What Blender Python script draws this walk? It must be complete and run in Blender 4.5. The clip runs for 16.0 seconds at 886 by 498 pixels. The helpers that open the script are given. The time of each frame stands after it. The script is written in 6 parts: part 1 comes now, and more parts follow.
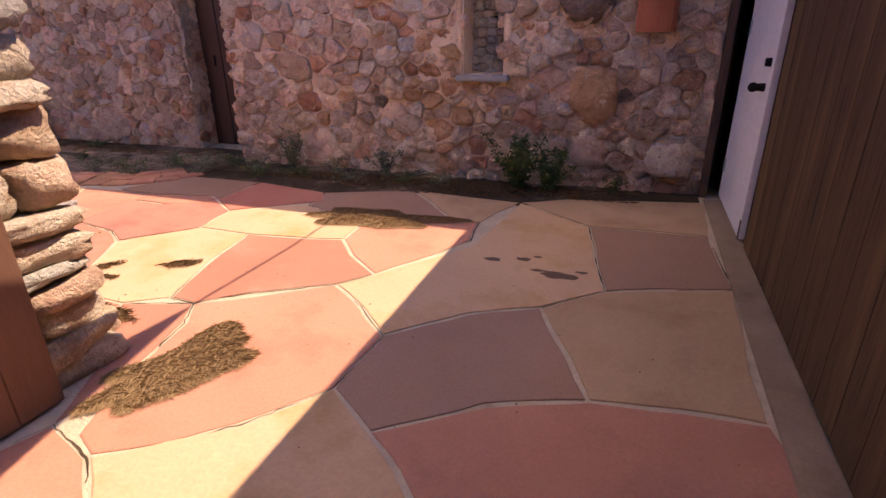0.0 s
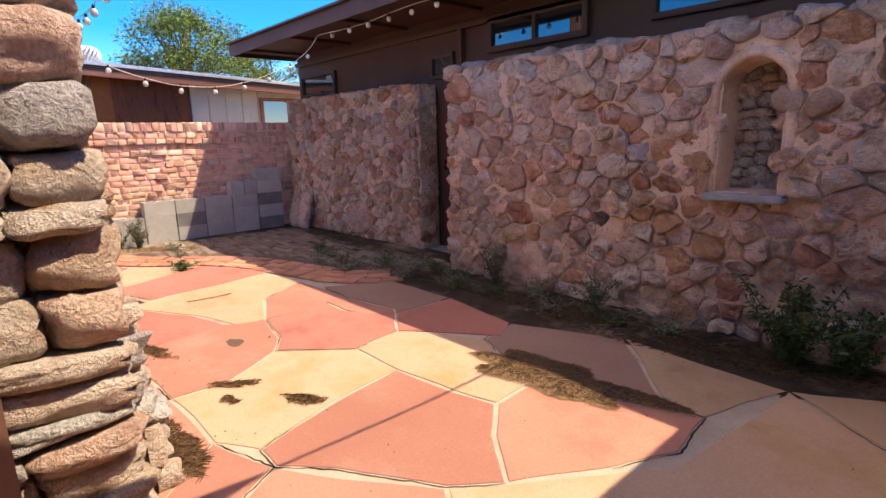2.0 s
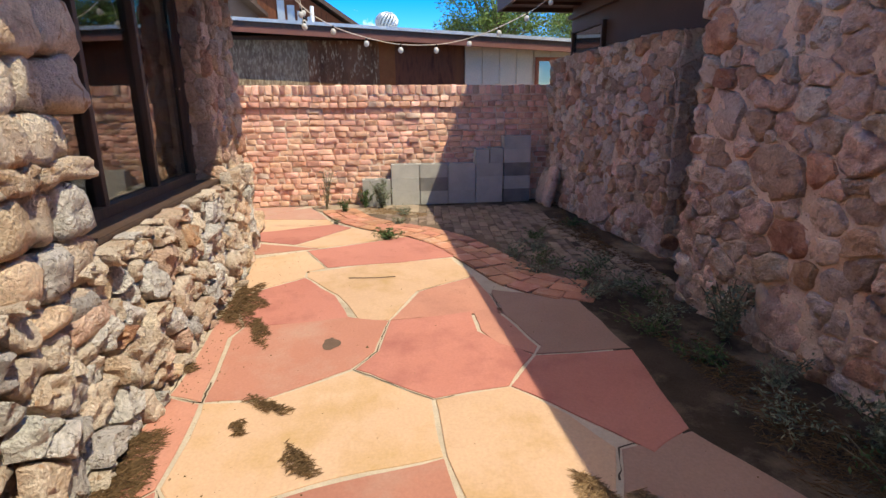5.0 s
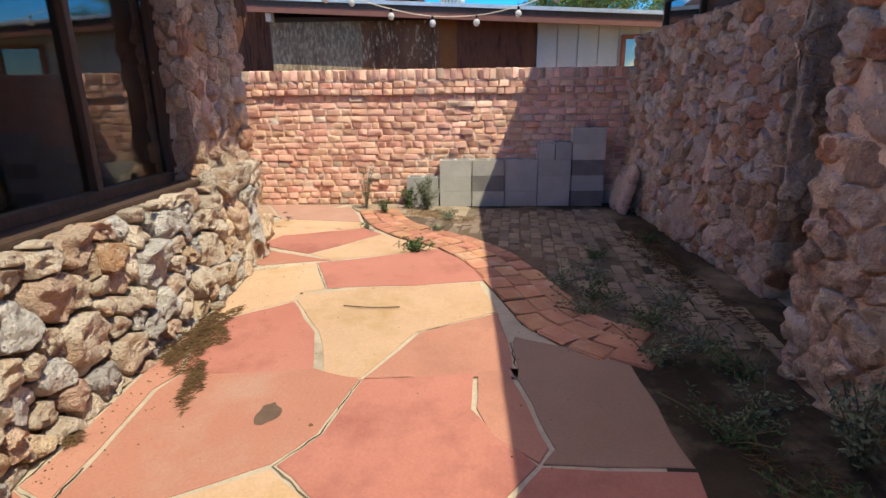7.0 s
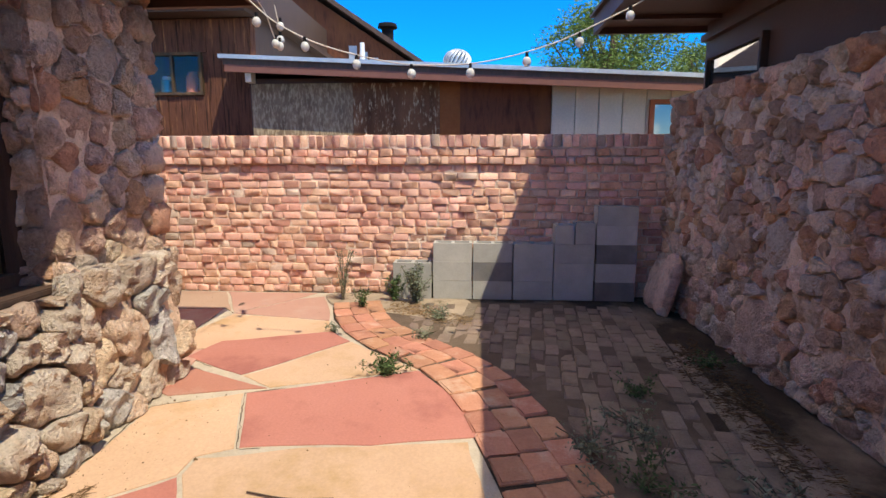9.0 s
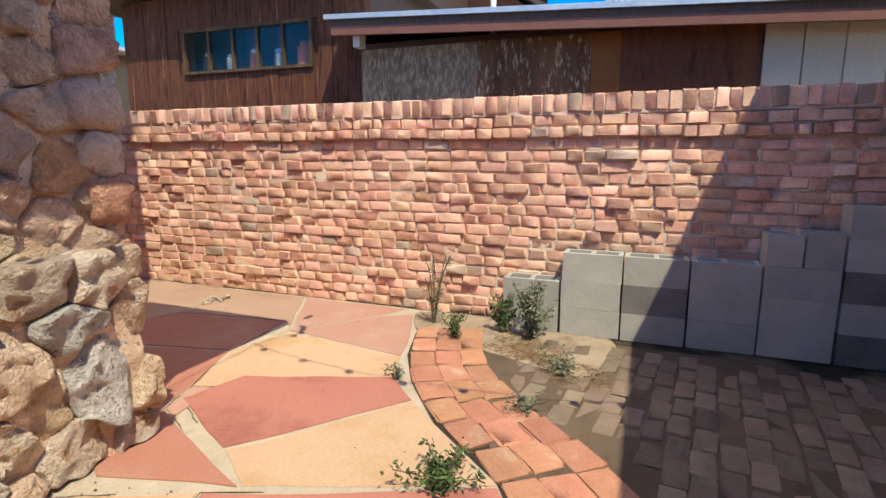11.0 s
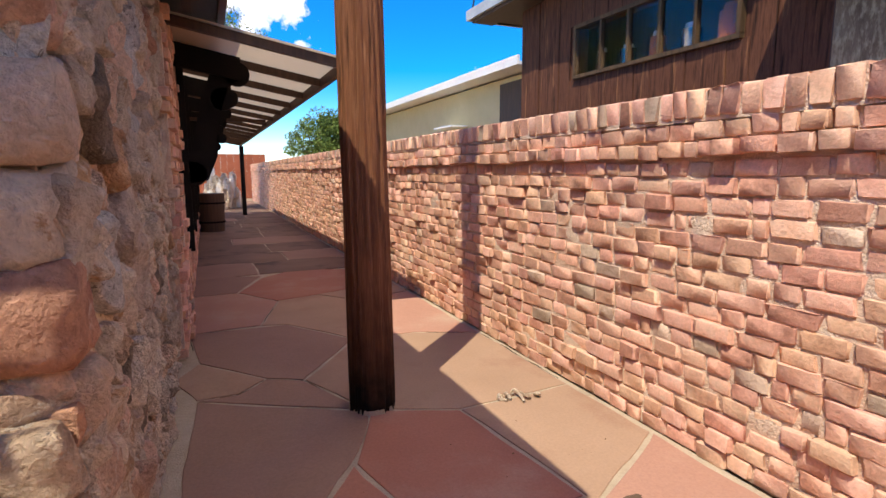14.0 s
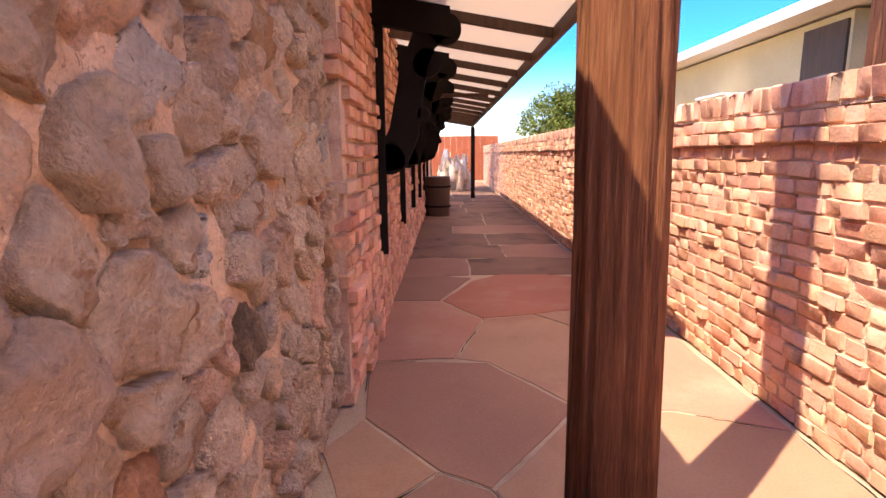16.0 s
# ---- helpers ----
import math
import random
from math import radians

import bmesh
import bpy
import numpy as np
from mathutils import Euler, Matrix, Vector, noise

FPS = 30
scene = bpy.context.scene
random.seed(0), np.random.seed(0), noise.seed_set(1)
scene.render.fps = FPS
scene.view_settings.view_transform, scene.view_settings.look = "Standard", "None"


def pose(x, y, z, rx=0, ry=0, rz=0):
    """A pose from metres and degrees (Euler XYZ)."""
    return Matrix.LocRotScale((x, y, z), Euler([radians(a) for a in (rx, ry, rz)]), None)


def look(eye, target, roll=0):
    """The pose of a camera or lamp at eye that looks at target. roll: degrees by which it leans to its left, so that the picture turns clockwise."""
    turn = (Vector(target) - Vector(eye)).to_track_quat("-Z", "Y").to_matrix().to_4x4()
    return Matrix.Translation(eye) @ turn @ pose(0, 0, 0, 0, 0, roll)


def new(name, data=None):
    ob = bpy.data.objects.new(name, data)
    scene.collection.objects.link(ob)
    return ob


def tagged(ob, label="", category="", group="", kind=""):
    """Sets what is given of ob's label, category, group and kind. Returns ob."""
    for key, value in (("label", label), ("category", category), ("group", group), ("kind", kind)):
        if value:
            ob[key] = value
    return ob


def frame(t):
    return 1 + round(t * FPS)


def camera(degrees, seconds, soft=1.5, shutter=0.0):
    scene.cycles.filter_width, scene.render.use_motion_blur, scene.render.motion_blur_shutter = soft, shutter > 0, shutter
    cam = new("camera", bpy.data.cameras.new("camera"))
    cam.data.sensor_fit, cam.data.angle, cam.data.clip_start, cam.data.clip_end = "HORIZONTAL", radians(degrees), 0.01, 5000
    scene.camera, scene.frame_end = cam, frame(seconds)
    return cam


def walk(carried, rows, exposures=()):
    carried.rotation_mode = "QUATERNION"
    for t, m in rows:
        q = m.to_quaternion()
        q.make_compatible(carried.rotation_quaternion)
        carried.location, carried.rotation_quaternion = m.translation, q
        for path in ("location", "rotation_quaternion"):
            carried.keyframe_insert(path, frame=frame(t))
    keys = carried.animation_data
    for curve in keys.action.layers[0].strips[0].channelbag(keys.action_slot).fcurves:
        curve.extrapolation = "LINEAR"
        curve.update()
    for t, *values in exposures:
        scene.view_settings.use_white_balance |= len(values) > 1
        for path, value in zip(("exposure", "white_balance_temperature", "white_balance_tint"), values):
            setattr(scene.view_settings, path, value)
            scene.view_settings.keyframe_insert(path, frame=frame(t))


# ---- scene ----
cam = camera(79.7, 16.0)
PATH = [
    (0, (-0.08, -0.03, 1.35), (-0.706, 1.709, 0.586), -0.9),
    (0.5, (-0.131, 0.189, 1.354), (-0.822, 1.952, 0.71), -1.8),
    (1, (-0.094, 0.455, 1.377), (-1.024, 2.136, 0.823), -1.5),
    (1.5, (-0.183, 0.769, 1.357), (-1.425, 2.269, 0.902), -1.6),
    (2, (-0.195, 1.096, 1.375), (-1.647, 2.408, 0.961), -1.5),
    (2.5, (-0.176, 1.405, 1.42), (-1.833, 2.446, 1.007), -1.1),
    (3, (-0.284, 1.738, 1.424), (-2.033, 2.614, 1.006), -1.3),
    (3.5, (-0.36, 2.038, 1.408), (-2.179, 2.736, 0.955), -0.8),
    (4, (-0.418, 2.29, 1.417), (-2.292, 2.768, 0.908), -0.2),
    (4.2, (-0.475, 2.366, 1.404), (-2.36, 2.79, 0.888), -0.4),
    (6.3, (-1.389, 3.0, 1.364), (-3.319, 3.034, 0.84), -0.5),
    (6.5, (-1.489, 3.062, 1.354), (-3.417, 3.058, 0.824), -0.8),
    (7, (-1.735, 3.224, 1.365), (-3.654, 3.147, 0.807), -0.7),
    (7.5, (-2.038, 3.265, 1.359), (-3.991, 3.224, 0.932), -0.3),
    (8, (-2.34, 3.324, 1.357), (-4.312, 3.411, 1.036), 0.4),
    (8.5, (-2.672, 3.388, 1.389), (-4.646, 3.373, 1.071), 0.6),
    (8.7, (-2.806, 3.384, 1.402), (-4.779, 3.314, 1.081), 0.3),
    (10.8, (-4.522, 3.461, 1.186), (-6.406, 2.872, 0.863), 0.4),
    (11, (-4.654, 3.447, 1.218), (-6.496, 2.742, 0.885), 0.2),
    (11.5, (-5.056, 3.331, 1.214), (-6.797, 2.393, 0.921), -0.9),
    (12, (-5.426, 3.249, 1.248), (-7.108, 2.207, 0.957), -1.0),
    (12.5, (-5.724, 3.137, 1.273), (-7.262, 1.896, 0.966), -0.4),
    (13, (-6.047, 2.946, 1.302), (-7.361, 1.467, 1.01), -0.6),
    (13.5, (-6.319, 2.768, 1.315), (-7.412, 1.119, 1.024), -0.5),
    (14, (-6.507, 2.539, 1.314), (-7.313, 0.732, 1.025), -0.2),
    (14.5, (-6.616, 2.245, 1.342), (-7.218, 0.364, 1.031), -0.2),
    (15, (-6.789, 1.917, 1.335), (-7.098, -0.03, 0.998), -0.4),
    (15.5, (-6.81, 1.543, 1.343), (-6.886, -0.424, 0.989), -0.6),
    (16, (-6.833, 1.168, 1.339), (-6.815, -0.8, 0.985), -0.5),
]
EXPOSURES = [(0, 2.42, 8900, 22), (1.5, 2.32, 8500, 16), (3.0, 2.0, 7800, 8), (7.0, 1.82, 7300, -3), (8.5, 1.80, 7200, 2), (11, 1.80, 7200, -3), (12.5, 1.76, 7200, 0), (14, 1.72, 7400, 4), (15, 2.0, 8200, 12), (16, 2.58, 9000, 24)]
walk(cam, [(t, look(eye, target, roll)) for t, eye, target, roll in PATH], EXPOSURES)

# ---- light ----
TO_SUN = Vector((0.446, 0.38, 1.0)).normalized()
world = bpy.data.worlds.new("world")
scene.world = world
world.use_nodes = True
wn = world.node_tree.nodes
sky = wn.new("ShaderNodeTexSky")
sky.sky_type = "NISHITA"
sky.sun_disc = False
sky.air_density, sky.dust_density, sky.ozone_density = 0.8, 0.0, 6.0
sky.sun_elevation = math.asin(TO_SUN.z)
sky.sun_rotation = math.atan2(TO_SUN.x, TO_SUN.y)
deeper = wn.new("ShaderNodeHueSaturation")
deeper.inputs["Hue"].default_value = 0.512
deeper.inputs["Saturation"].default_value, deeper.inputs["Value"].default_value = 1.45, 0.64
world.node_tree.links.new(sky.outputs[0], deeper.inputs["Color"])
# scattered fair-weather clouds all round the sky, brightened and warmed to fill the shade
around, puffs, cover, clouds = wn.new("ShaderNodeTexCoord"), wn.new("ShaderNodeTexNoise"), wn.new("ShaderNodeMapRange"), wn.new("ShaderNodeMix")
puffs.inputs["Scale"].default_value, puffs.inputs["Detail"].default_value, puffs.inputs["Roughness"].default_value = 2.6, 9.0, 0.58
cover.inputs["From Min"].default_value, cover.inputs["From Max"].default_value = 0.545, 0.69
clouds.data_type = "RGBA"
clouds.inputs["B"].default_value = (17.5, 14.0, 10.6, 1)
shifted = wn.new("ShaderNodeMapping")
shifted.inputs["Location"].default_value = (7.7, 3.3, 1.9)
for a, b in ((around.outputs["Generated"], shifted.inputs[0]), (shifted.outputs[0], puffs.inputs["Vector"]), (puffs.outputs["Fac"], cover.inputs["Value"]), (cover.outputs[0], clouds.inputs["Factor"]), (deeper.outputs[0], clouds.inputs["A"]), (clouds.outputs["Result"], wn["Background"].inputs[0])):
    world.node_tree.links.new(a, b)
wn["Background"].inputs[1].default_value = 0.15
sun_data = bpy.data.lights.new("sun", "SUN")
sun_data.energy, sun_data.angle, sun_data.color = 1.6, radians(0.53), (1.0, 0.95, 0.88)
sun = new("sun", sun_data)
sun.matrix_world = look(TO_SUN * 30, (0, 0, 0))


# ---- materials ----
def material(name, colours, scale=3.0, rough=0.85, bump=0.3, fine=60.0, metal=0.0, random_value=0.0, random_hue=0.0, stretch=(1, 1, 1), blotch=None, blotch_scale=1.2, blotch_at=(0.5, 0.68), coord="Object", island=False, pits=None, relief=0.02, grain=0.2, specks=None, specks_scale=30.0, specks_at=(0.60, 0.66)):
    """A mottled surface: colours blended by noise, an optional second blotch colour, fine grain and relief."""
    m = bpy.data.materials.new(name)
    m.use_nodes = True
    t, b = m.node_tree, m.node_tree.nodes["Principled BSDF"]
    n, link = t.nodes.new, t.links.new
    co = n("ShaderNodeTexCoord")
    mp = n("ShaderNodeMapping")
    mp.inputs["Scale"].default_value = stretch
    link(co.outputs[coord], mp.inputs[0])
    chance = n("ShaderNodeNewGeometry").outputs["Random Per Island"] if island else n("ShaderNodeObjectInfo").outputs["Random"]
    add = n("ShaderNodeVectorMath")
    link(mp.outputs[0], add.inputs[0])
    shift = n("ShaderNodeVectorMath")
    shift.operation = "SCALE"
    shift.inputs[0].default_value = (31.0, 17.0, 23.0)
    link(chance, shift.inputs["Scale"])
    link(shift.outputs[0], add.inputs[1])
    big, small = n("ShaderNodeTexNoise"), n("ShaderNodeTexNoise")
    for tex, sc, det in ((big, scale, 10), (small, fine, 4)):
        tex.inputs["Scale"].default_value, tex.inputs["Detail"].default_value = sc, det
        tex.inputs["Roughness"].default_value = 0.6
        link(add.outputs[0], tex.inputs["Vector"])
    ramp = n("ShaderNodeValToRGB")
    while len(ramp.color_ramp.elements) < len(colours):
        ramp.color_ramp.elements.new(0.5)
    for i, c in enumerate(colours):
        ramp.color_ramp.elements[i].position = 0.3 + 0.4 * i / max(1, len(colours) - 1)
        ramp.color_ramp.elements[i].color = (*c, 1)
    link(big.outputs["Fac"], ramp.inputs[0])
    col = ramp.outputs[0]
    if blotch:
        bt, br, bm_ = n("ShaderNodeTexNoise"), n("ShaderNodeMapRange"), n("ShaderNodeMix")
        bt.inputs["Scale"].default_value, bt.inputs["Detail"].default_value = blotch_scale, 7
        bt.inputs["Roughness"].default_value = 0.65
        link(add.outputs[0], bt.inputs["Vector"])
        br.inputs["From Min"].default_value, br.inputs["From Max"].default_value = blotch_at
        link(bt.outputs["Fac"], br.inputs["Value"])
        bm_.data_type = "RGBA"
        link(br.outputs[0], bm_.inputs["Factor"])
        link(col, bm_.inputs["A"])
        bm_.inputs["B"].default_value = (*blotch, 1)
        col = bm_.outputs["Result"]
    if specks:
        kt, kr, km = n("ShaderNodeTexNoise"), n("ShaderNodeMapRange"), n("ShaderNodeMix")
        kt.inputs["Scale"].default_value, kt.inputs["Detail"].default_value = specks_scale, 6
        kt.inputs["Roughness"].default_value, kt.inputs["Distortion"].default_value = 0.6, 0.8
        link(add.outputs[0], kt.inputs["Vector"])
        kr.inputs["From Min"].default_value, kr.inputs["From Max"].default_value = specks_at
        link(kt.outputs["Fac"], kr.inputs["Value"])
        km.data_type = "RGBA"
        link(kr.outputs[0], km.inputs["Factor"])
        link(col, km.inputs["A"])
        km.inputs["B"].default_value = (*specks, 1)
        col = km.outputs["Result"]
    height = None
    if pits:
        pt, pr, pm = n("ShaderNodeTexNoise"), n("ShaderNodeMapRange"), n("ShaderNodeMix")
        pt.inputs["Scale"].default_value, pt.inputs["Detail"].default_value = 26.0, 8
        pt.inputs["Roughness"].default_value, pt.inputs["Distortion"].default_value = 0.7, 0.6
        link(add.outputs[0], pt.inputs["Vector"])
        pr.inputs["From Min"].default_value, pr.inputs["From Max"].default_value = 0.50, 0.36
        link(pt.outputs["Fac"], pr.inputs["Value"])
        pm.data_type = "RGBA"
        fade = n("ShaderNodeMath")
        fade.operation = "MULTIPLY"
        fade.inputs[1].default_value = 0.30
        link(pr.outputs[0], fade.inputs[0])
        link(fade.outputs[0], pm.inputs["Factor"])
        link(col, pm.inputs["A"])
        pm.inputs["B"].default_value = (*pits, 1)
        col = pm.outputs["Result"]
        height = pt.outputs["Fac"]
    hsv = n("ShaderNodeHueSaturation")
    link(col, hsv.inputs["Color"])
    gr = n("ShaderNodeMapRange")
    gr.inputs["To Min"].default_value, gr.inputs["To Max"].default_value = 1 - grain, 1 + grain
    link(small.outputs["Fac"], gr.inputs["Value"])
    rv = n("ShaderNodeMapRange")
    rv.inputs["To Min"].default_value, rv.inputs["To Max"].default_value = 1 - random_value, 1 + random_value
    link(chance, rv.inputs["Value"])
    mul = n("ShaderNodeMath")
    mul.operation = "MULTIPLY"
    link(gr.outputs[0], mul.inputs[0])
    link(rv.outputs[0], mul.inputs[1])
    link(mul.outputs[0], hsv.inputs["Value"])
    if random_hue:
        frac, rh = n("ShaderNodeMath"), n("ShaderNodeMapRange")
        frac.operation = "FRACT"
        m7 = n("ShaderNodeMath")
        m7.operation = "MULTIPLY"
        m7.inputs[1].default_value = 7.3
        link(chance, m7.inputs[0])
        link(m7.outputs[0], frac.inputs[0])
        rh.inputs["To Min"].default_value, rh.inputs["To Max"].default_value = 0.5 - random_hue, 0.5 + random_hue
        link(frac.outputs[0], rh.inputs["Value"])
        link(rh.outputs[0], hsv.inputs["Hue"])
    link(hsv.outputs[0], b.inputs["Base Color"])
    b.inputs["Roughness"].default_value, b.inputs["Metallic"].default_value = rough, metal
    b.inputs["Specular IOR Level"].default_value = 0.15 if rough >= 0.7 and not metal else 0.4
    if bump:
        hs, bp = n("ShaderNodeMath"), n("ShaderNodeBump")
        hs.operation = "ADD"
        link(big.outputs["Fac"], hs.inputs[0])
        link(small.outputs["Fac"], hs.inputs[1])
        bp.inputs["Strength"].default_value, bp.inputs["Distance"].default_value = bump, relief
        total = hs.outputs[0]
        if height:
            hp = n("ShaderNodeMath")
            hp.operation = "ADD"
            link(total, hp.inputs[0])
            link(height, hp.inputs[1])
            total = hp.outputs[0]
        link(total, bp.inputs["Height"])
        link(bp.outputs[0], b.inputs["Normal"])
    return m


# ---- mesh helpers ----
def finish(name, bm, mat, parent=None, smooth=False):
    me = bpy.data.meshes.new(name)
    bmesh.ops.recalc_face_normals(bm, faces=bm.faces[:])
    if smooth:
        for f in bm.faces:
            f.smooth = True
    bm.to_mesh(me)
    bm.free()
    me.materials.append(mat)
    ob = new(name, me)
    if parent:
        hang(ob, parent)
    return ob


def hang(ob, parent, m=None):
    """Makes ob a part of parent; m is its pose in the world, by default the world's own axes."""
    above, p = Matrix.Identity(4), parent
    while p:
        above = p.matrix_parent_inverse @ p.matrix_basis @ above if p.parent else p.matrix_basis @ above
        p = p.parent
    ob.parent = parent
    ob.matrix_parent_inverse = above.inverted()
    ob.matrix_basis = m if m is not None else Matrix.Identity(4)


def part(name, bm, mat, parent, label="", smooth=False):
    ob = finish(name, bm, mat, parent, smooth)
    return tagged(ob, label) if label else ob


def box(bm, x0, x1, y0, y1, z0, z1, m=None):
    vs = [bm.verts.new(v) for v in ((x0, y0, z0), (x1, y0, z0), (x1, y1, z0), (x0, y1, z0), (x0, y0, z1), (x1, y0, z1), (x1, y1, z1), (x0, y1, z1))]
    if m is not None:
        for v in vs:
            v.co = m @ v.co
    for q in ((0, 3, 2, 1), (4, 5, 6, 7), (0, 1, 5, 4), (1, 2, 6, 5), (2, 3, 7, 6), (3, 0, 4, 7)):
        bm.faces.new([vs[i] for i in q])
    return vs


def boxes(*dims, bevel=0.0):
    bm = bmesh.new()
    for d in dims:
        box(bm, *d)
    if bevel:
        bmesh.ops.bevel(bm, geom=bm.edges[:], offset=bevel, segments=2, affect="EDGES")
    return bm


def empty(name, x=0.0, y=0.0, z=0.0):
    ob = new(name)
    ob.location = (x, y, z)
    ob.empty_display_size = 0.1
    return ob


def structure(name, bm, mat, label, category, smooth=False):
    return tagged(finish(name, bm, mat, None, smooth), label, category, "", "structure")

MORTAR = material("sandy_mortar", [(0.70, 0.495, 0.345), (0.81, 0.61, 0.445)], 4, 0.95, 0.7, 90, blotch=(0.52, 0.33, 0.205), blotch_scale=2.5, grain=0.3, specks=(0.36, 0.23, 0.15), specks_scale=45.0)
PALE_MORTAR = material("pale_mortar", [(0.72, 0.53, 0.40), (0.82, 0.64, 0.50)], 5, 0.95, 0.7, 90, grain=0.3, blotch=(0.56, 0.34, 0.24), blotch_scale=3.0)
JOINT = material("grey_joint_mortar", [(0.42, 0.335, 0.24), (0.53, 0.435, 0.325)], 5, 0.95, 0.5, 90, blotch=(0.20, 0.15, 0.10), blotch_at=(0.58, 0.74))
# soil colour, taken darker to include the shadow at the wall foot
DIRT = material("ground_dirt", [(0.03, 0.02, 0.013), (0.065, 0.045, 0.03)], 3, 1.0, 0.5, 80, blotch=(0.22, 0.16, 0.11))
SAND = material("sandy_dirt", [(0.30, 0.22, 0.15), (0.42, 0.32, 0.22)], 5, 1.0, 0.5, 90, blotch=(0.16, 0.11, 0.07), blotch_scale=4)
DOOR_BROWN = material("brown_door_paint", [(0.15, 0.072, 0.048), (0.19, 0.092, 0.06)], 3, 0.6, 0.12, 40, stretch=(5, 5, 0.5))
KERB = material("brown_kerb_mortar", [(0.25, 0.18, 0.125), (0.33, 0.24, 0.17)], 4, 0.95, 0.4, 80, blotch=(0.14, 0.095, 0.065))
PAVING_BED = material("dusty_paving_bed", [(0.09, 0.062, 0.042), (0.18, 0.125, 0.085)], 5, 1.0, 0.4, 90, blotch=(0.07, 0.05, 0.035), blotch_scale=2.5)
BROWN = material("brown_paint", [(0.075, 0.038, 0.028), (0.10, 0.052, 0.038)], 2, 0.55, 0.1, 40)
DARK_WOOD = material("dark_wood", [(0.05, 0.03, 0.022), (0.10, 0.055, 0.035)], 4, 0.6, 0.08, 60, stretch=(8, 8, 0.6))
WEATHERED = material("weathered_boards", [(0.038, 0.024, 0.015), (0.105, 0.064, 0.036), (0.058, 0.035, 0.02)], 5, 0.7, 0.12, 50, stretch=(7, 7, 0.5), blotch=(0.17, 0.10, 0.05), blotch_scale=0.8)
POST_WOOD = material("stained_post", [(0.035, 0.015, 0.008), (0.27, 0.115, 0.058), (0.19, 0.075, 0.038), (0.34, 0.16, 0.085)], 2.6, 0.85, 0.7, 16, stretch=(14, 14, 0.4), grain=0.4)


def tar_foot(m, top, fade):
    """Old black tar soaked into the foot of a post, its upper edge uneven."""
    t, b = m.node_tree, m.node_tree.nodes["Principled BSDF"]
    n, link = t.nodes.new, t.links.new
    co, sep, wave, add, reach, mix = n("ShaderNodeTexCoord"), n("ShaderNodeSeparateXYZ"), n("ShaderNodeTexNoise"), n("ShaderNodeMath"), n("ShaderNodeMapRange"), n("ShaderNodeMix")
    wave.inputs["Scale"].default_value, wave.inputs["Detail"].default_value = 9.0, 6
    link(co.outputs["Object"], sep.inputs[0])
    link(co.outputs["Object"], wave.inputs["Vector"])
    add.operation = "MULTIPLY_ADD"
    add.inputs[1].default_value = -0.5
    link(wave.outputs["Fac"], add.inputs[0])
    link(sep.outputs["Z"], add.inputs[2])
    reach.inputs["From Min"].default_value, reach.inputs["From Max"].default_value = top - 0.25, top - 0.25 - fade
    link(add.outputs[0], reach.inputs["Value"])
    mix.data_type = "RGBA"
    old = b.inputs["Base Color"].links[0].from_socket
    link(reach.outputs[0], mix.inputs["Factor"])
    link(old, mix.inputs["A"])
    mix.inputs["B"].default_value = (0.012, 0.008, 0.006, 1)
    link(mix.outputs["Result"], b.inputs["Base Color"])


tar_foot(POST_WOOD, 0.75, 0.7)
TRIM = material("reddish_trim", [(0.16, 0.06, 0.04), (0.20, 0.08, 0.055)], 3, 0.6, 0.1, 40)
CREAM = material("cream_board", [(0.62, 0.52, 0.40), (0.68, 0.58, 0.46)], 2, 0.8, 0.1, 40)
YELLOW_STUCCO = material("yellow_stucco", [(0.62, 0.50, 0.27), (0.68, 0.56, 0.32)], 2, 0.9, 0.3, 60)
WHITE = material("white_paint", [(0.74, 0.72, 0.70), (0.80, 0.78, 0.76)], 2, 0.5, 0.05, 30)
GALV = material("galvanised_steel", [(0.42, 0.44, 0.46), (0.55, 0.57, 0.58)], 6, 0.45, 0.1, 40, metal=0.6)
RUST = material("rusty_steel", [(0.06, 0.024, 0.015), (0.17, 0.062, 0.032), (0.10, 0.038, 0.022)], 3, 0.75, 0.12, 50, stretch=(1, 3, 0.7), blotch=(0.20, 0.075, 0.03), blotch_scale=1.0)
PEELED_BUFF = material("peeling_buff_steel", [(0.15, 0.095, 0.055), (0.34, 0.24, 0.145)], 3, 0.85, 0.12, 60, stretch=(1.6, 1.6, 0.55), blotch=(0.50, 0.39, 0.24), blotch_scale=19.0, blotch_at=(0.46, 0.64), grain=0.4)
HOUSE_WOOD = material("blackened_boards", [(0.022, 0.011, 0.008), (0.14, 0.056, 0.032), (0.065, 0.027, 0.017)], 4, 0.85, 0.15, 50, stretch=(6, 6, 0.5), blotch=(0.34, 0.155, 0.07), blotch_scale=2.4, blotch_at=(0.58, 0.72), grain=0.4)
PEELED = material("peeling_painted_steel", [(0.10, 0.045, 0.022), (0.26, 0.125, 0.062)], 3, 0.85, 0.12, 60, stretch=(1.6, 1.6, 0.45), blotch=(0.56, 0.43, 0.27), blotch_scale=17.0, blotch_at=(0.55, 0.66), grain=0.4)
ORANGE_RUST = material("orange_rust", [(0.24, 0.08, 0.025), (0.32, 0.12, 0.04)], 4, 0.8, 0.2, 50)
CHARCOAL = material("black_iron", [(0.008, 0.007, 0.007), (0.014, 0.012, 0.012)], 5, 0.85, 0.1, 50)
CONCRETE = material("concrete_block", [(0.38, 0.355, 0.31), (0.47, 0.44, 0.385)], 6, 0.95, 0.15, 110, random_value=0.12)
DARK_BLOCK = material("stained_block", [(0.16, 0.15, 0.14), (0.24, 0.22, 0.20)], 6, 0.95, 0.5, 110)
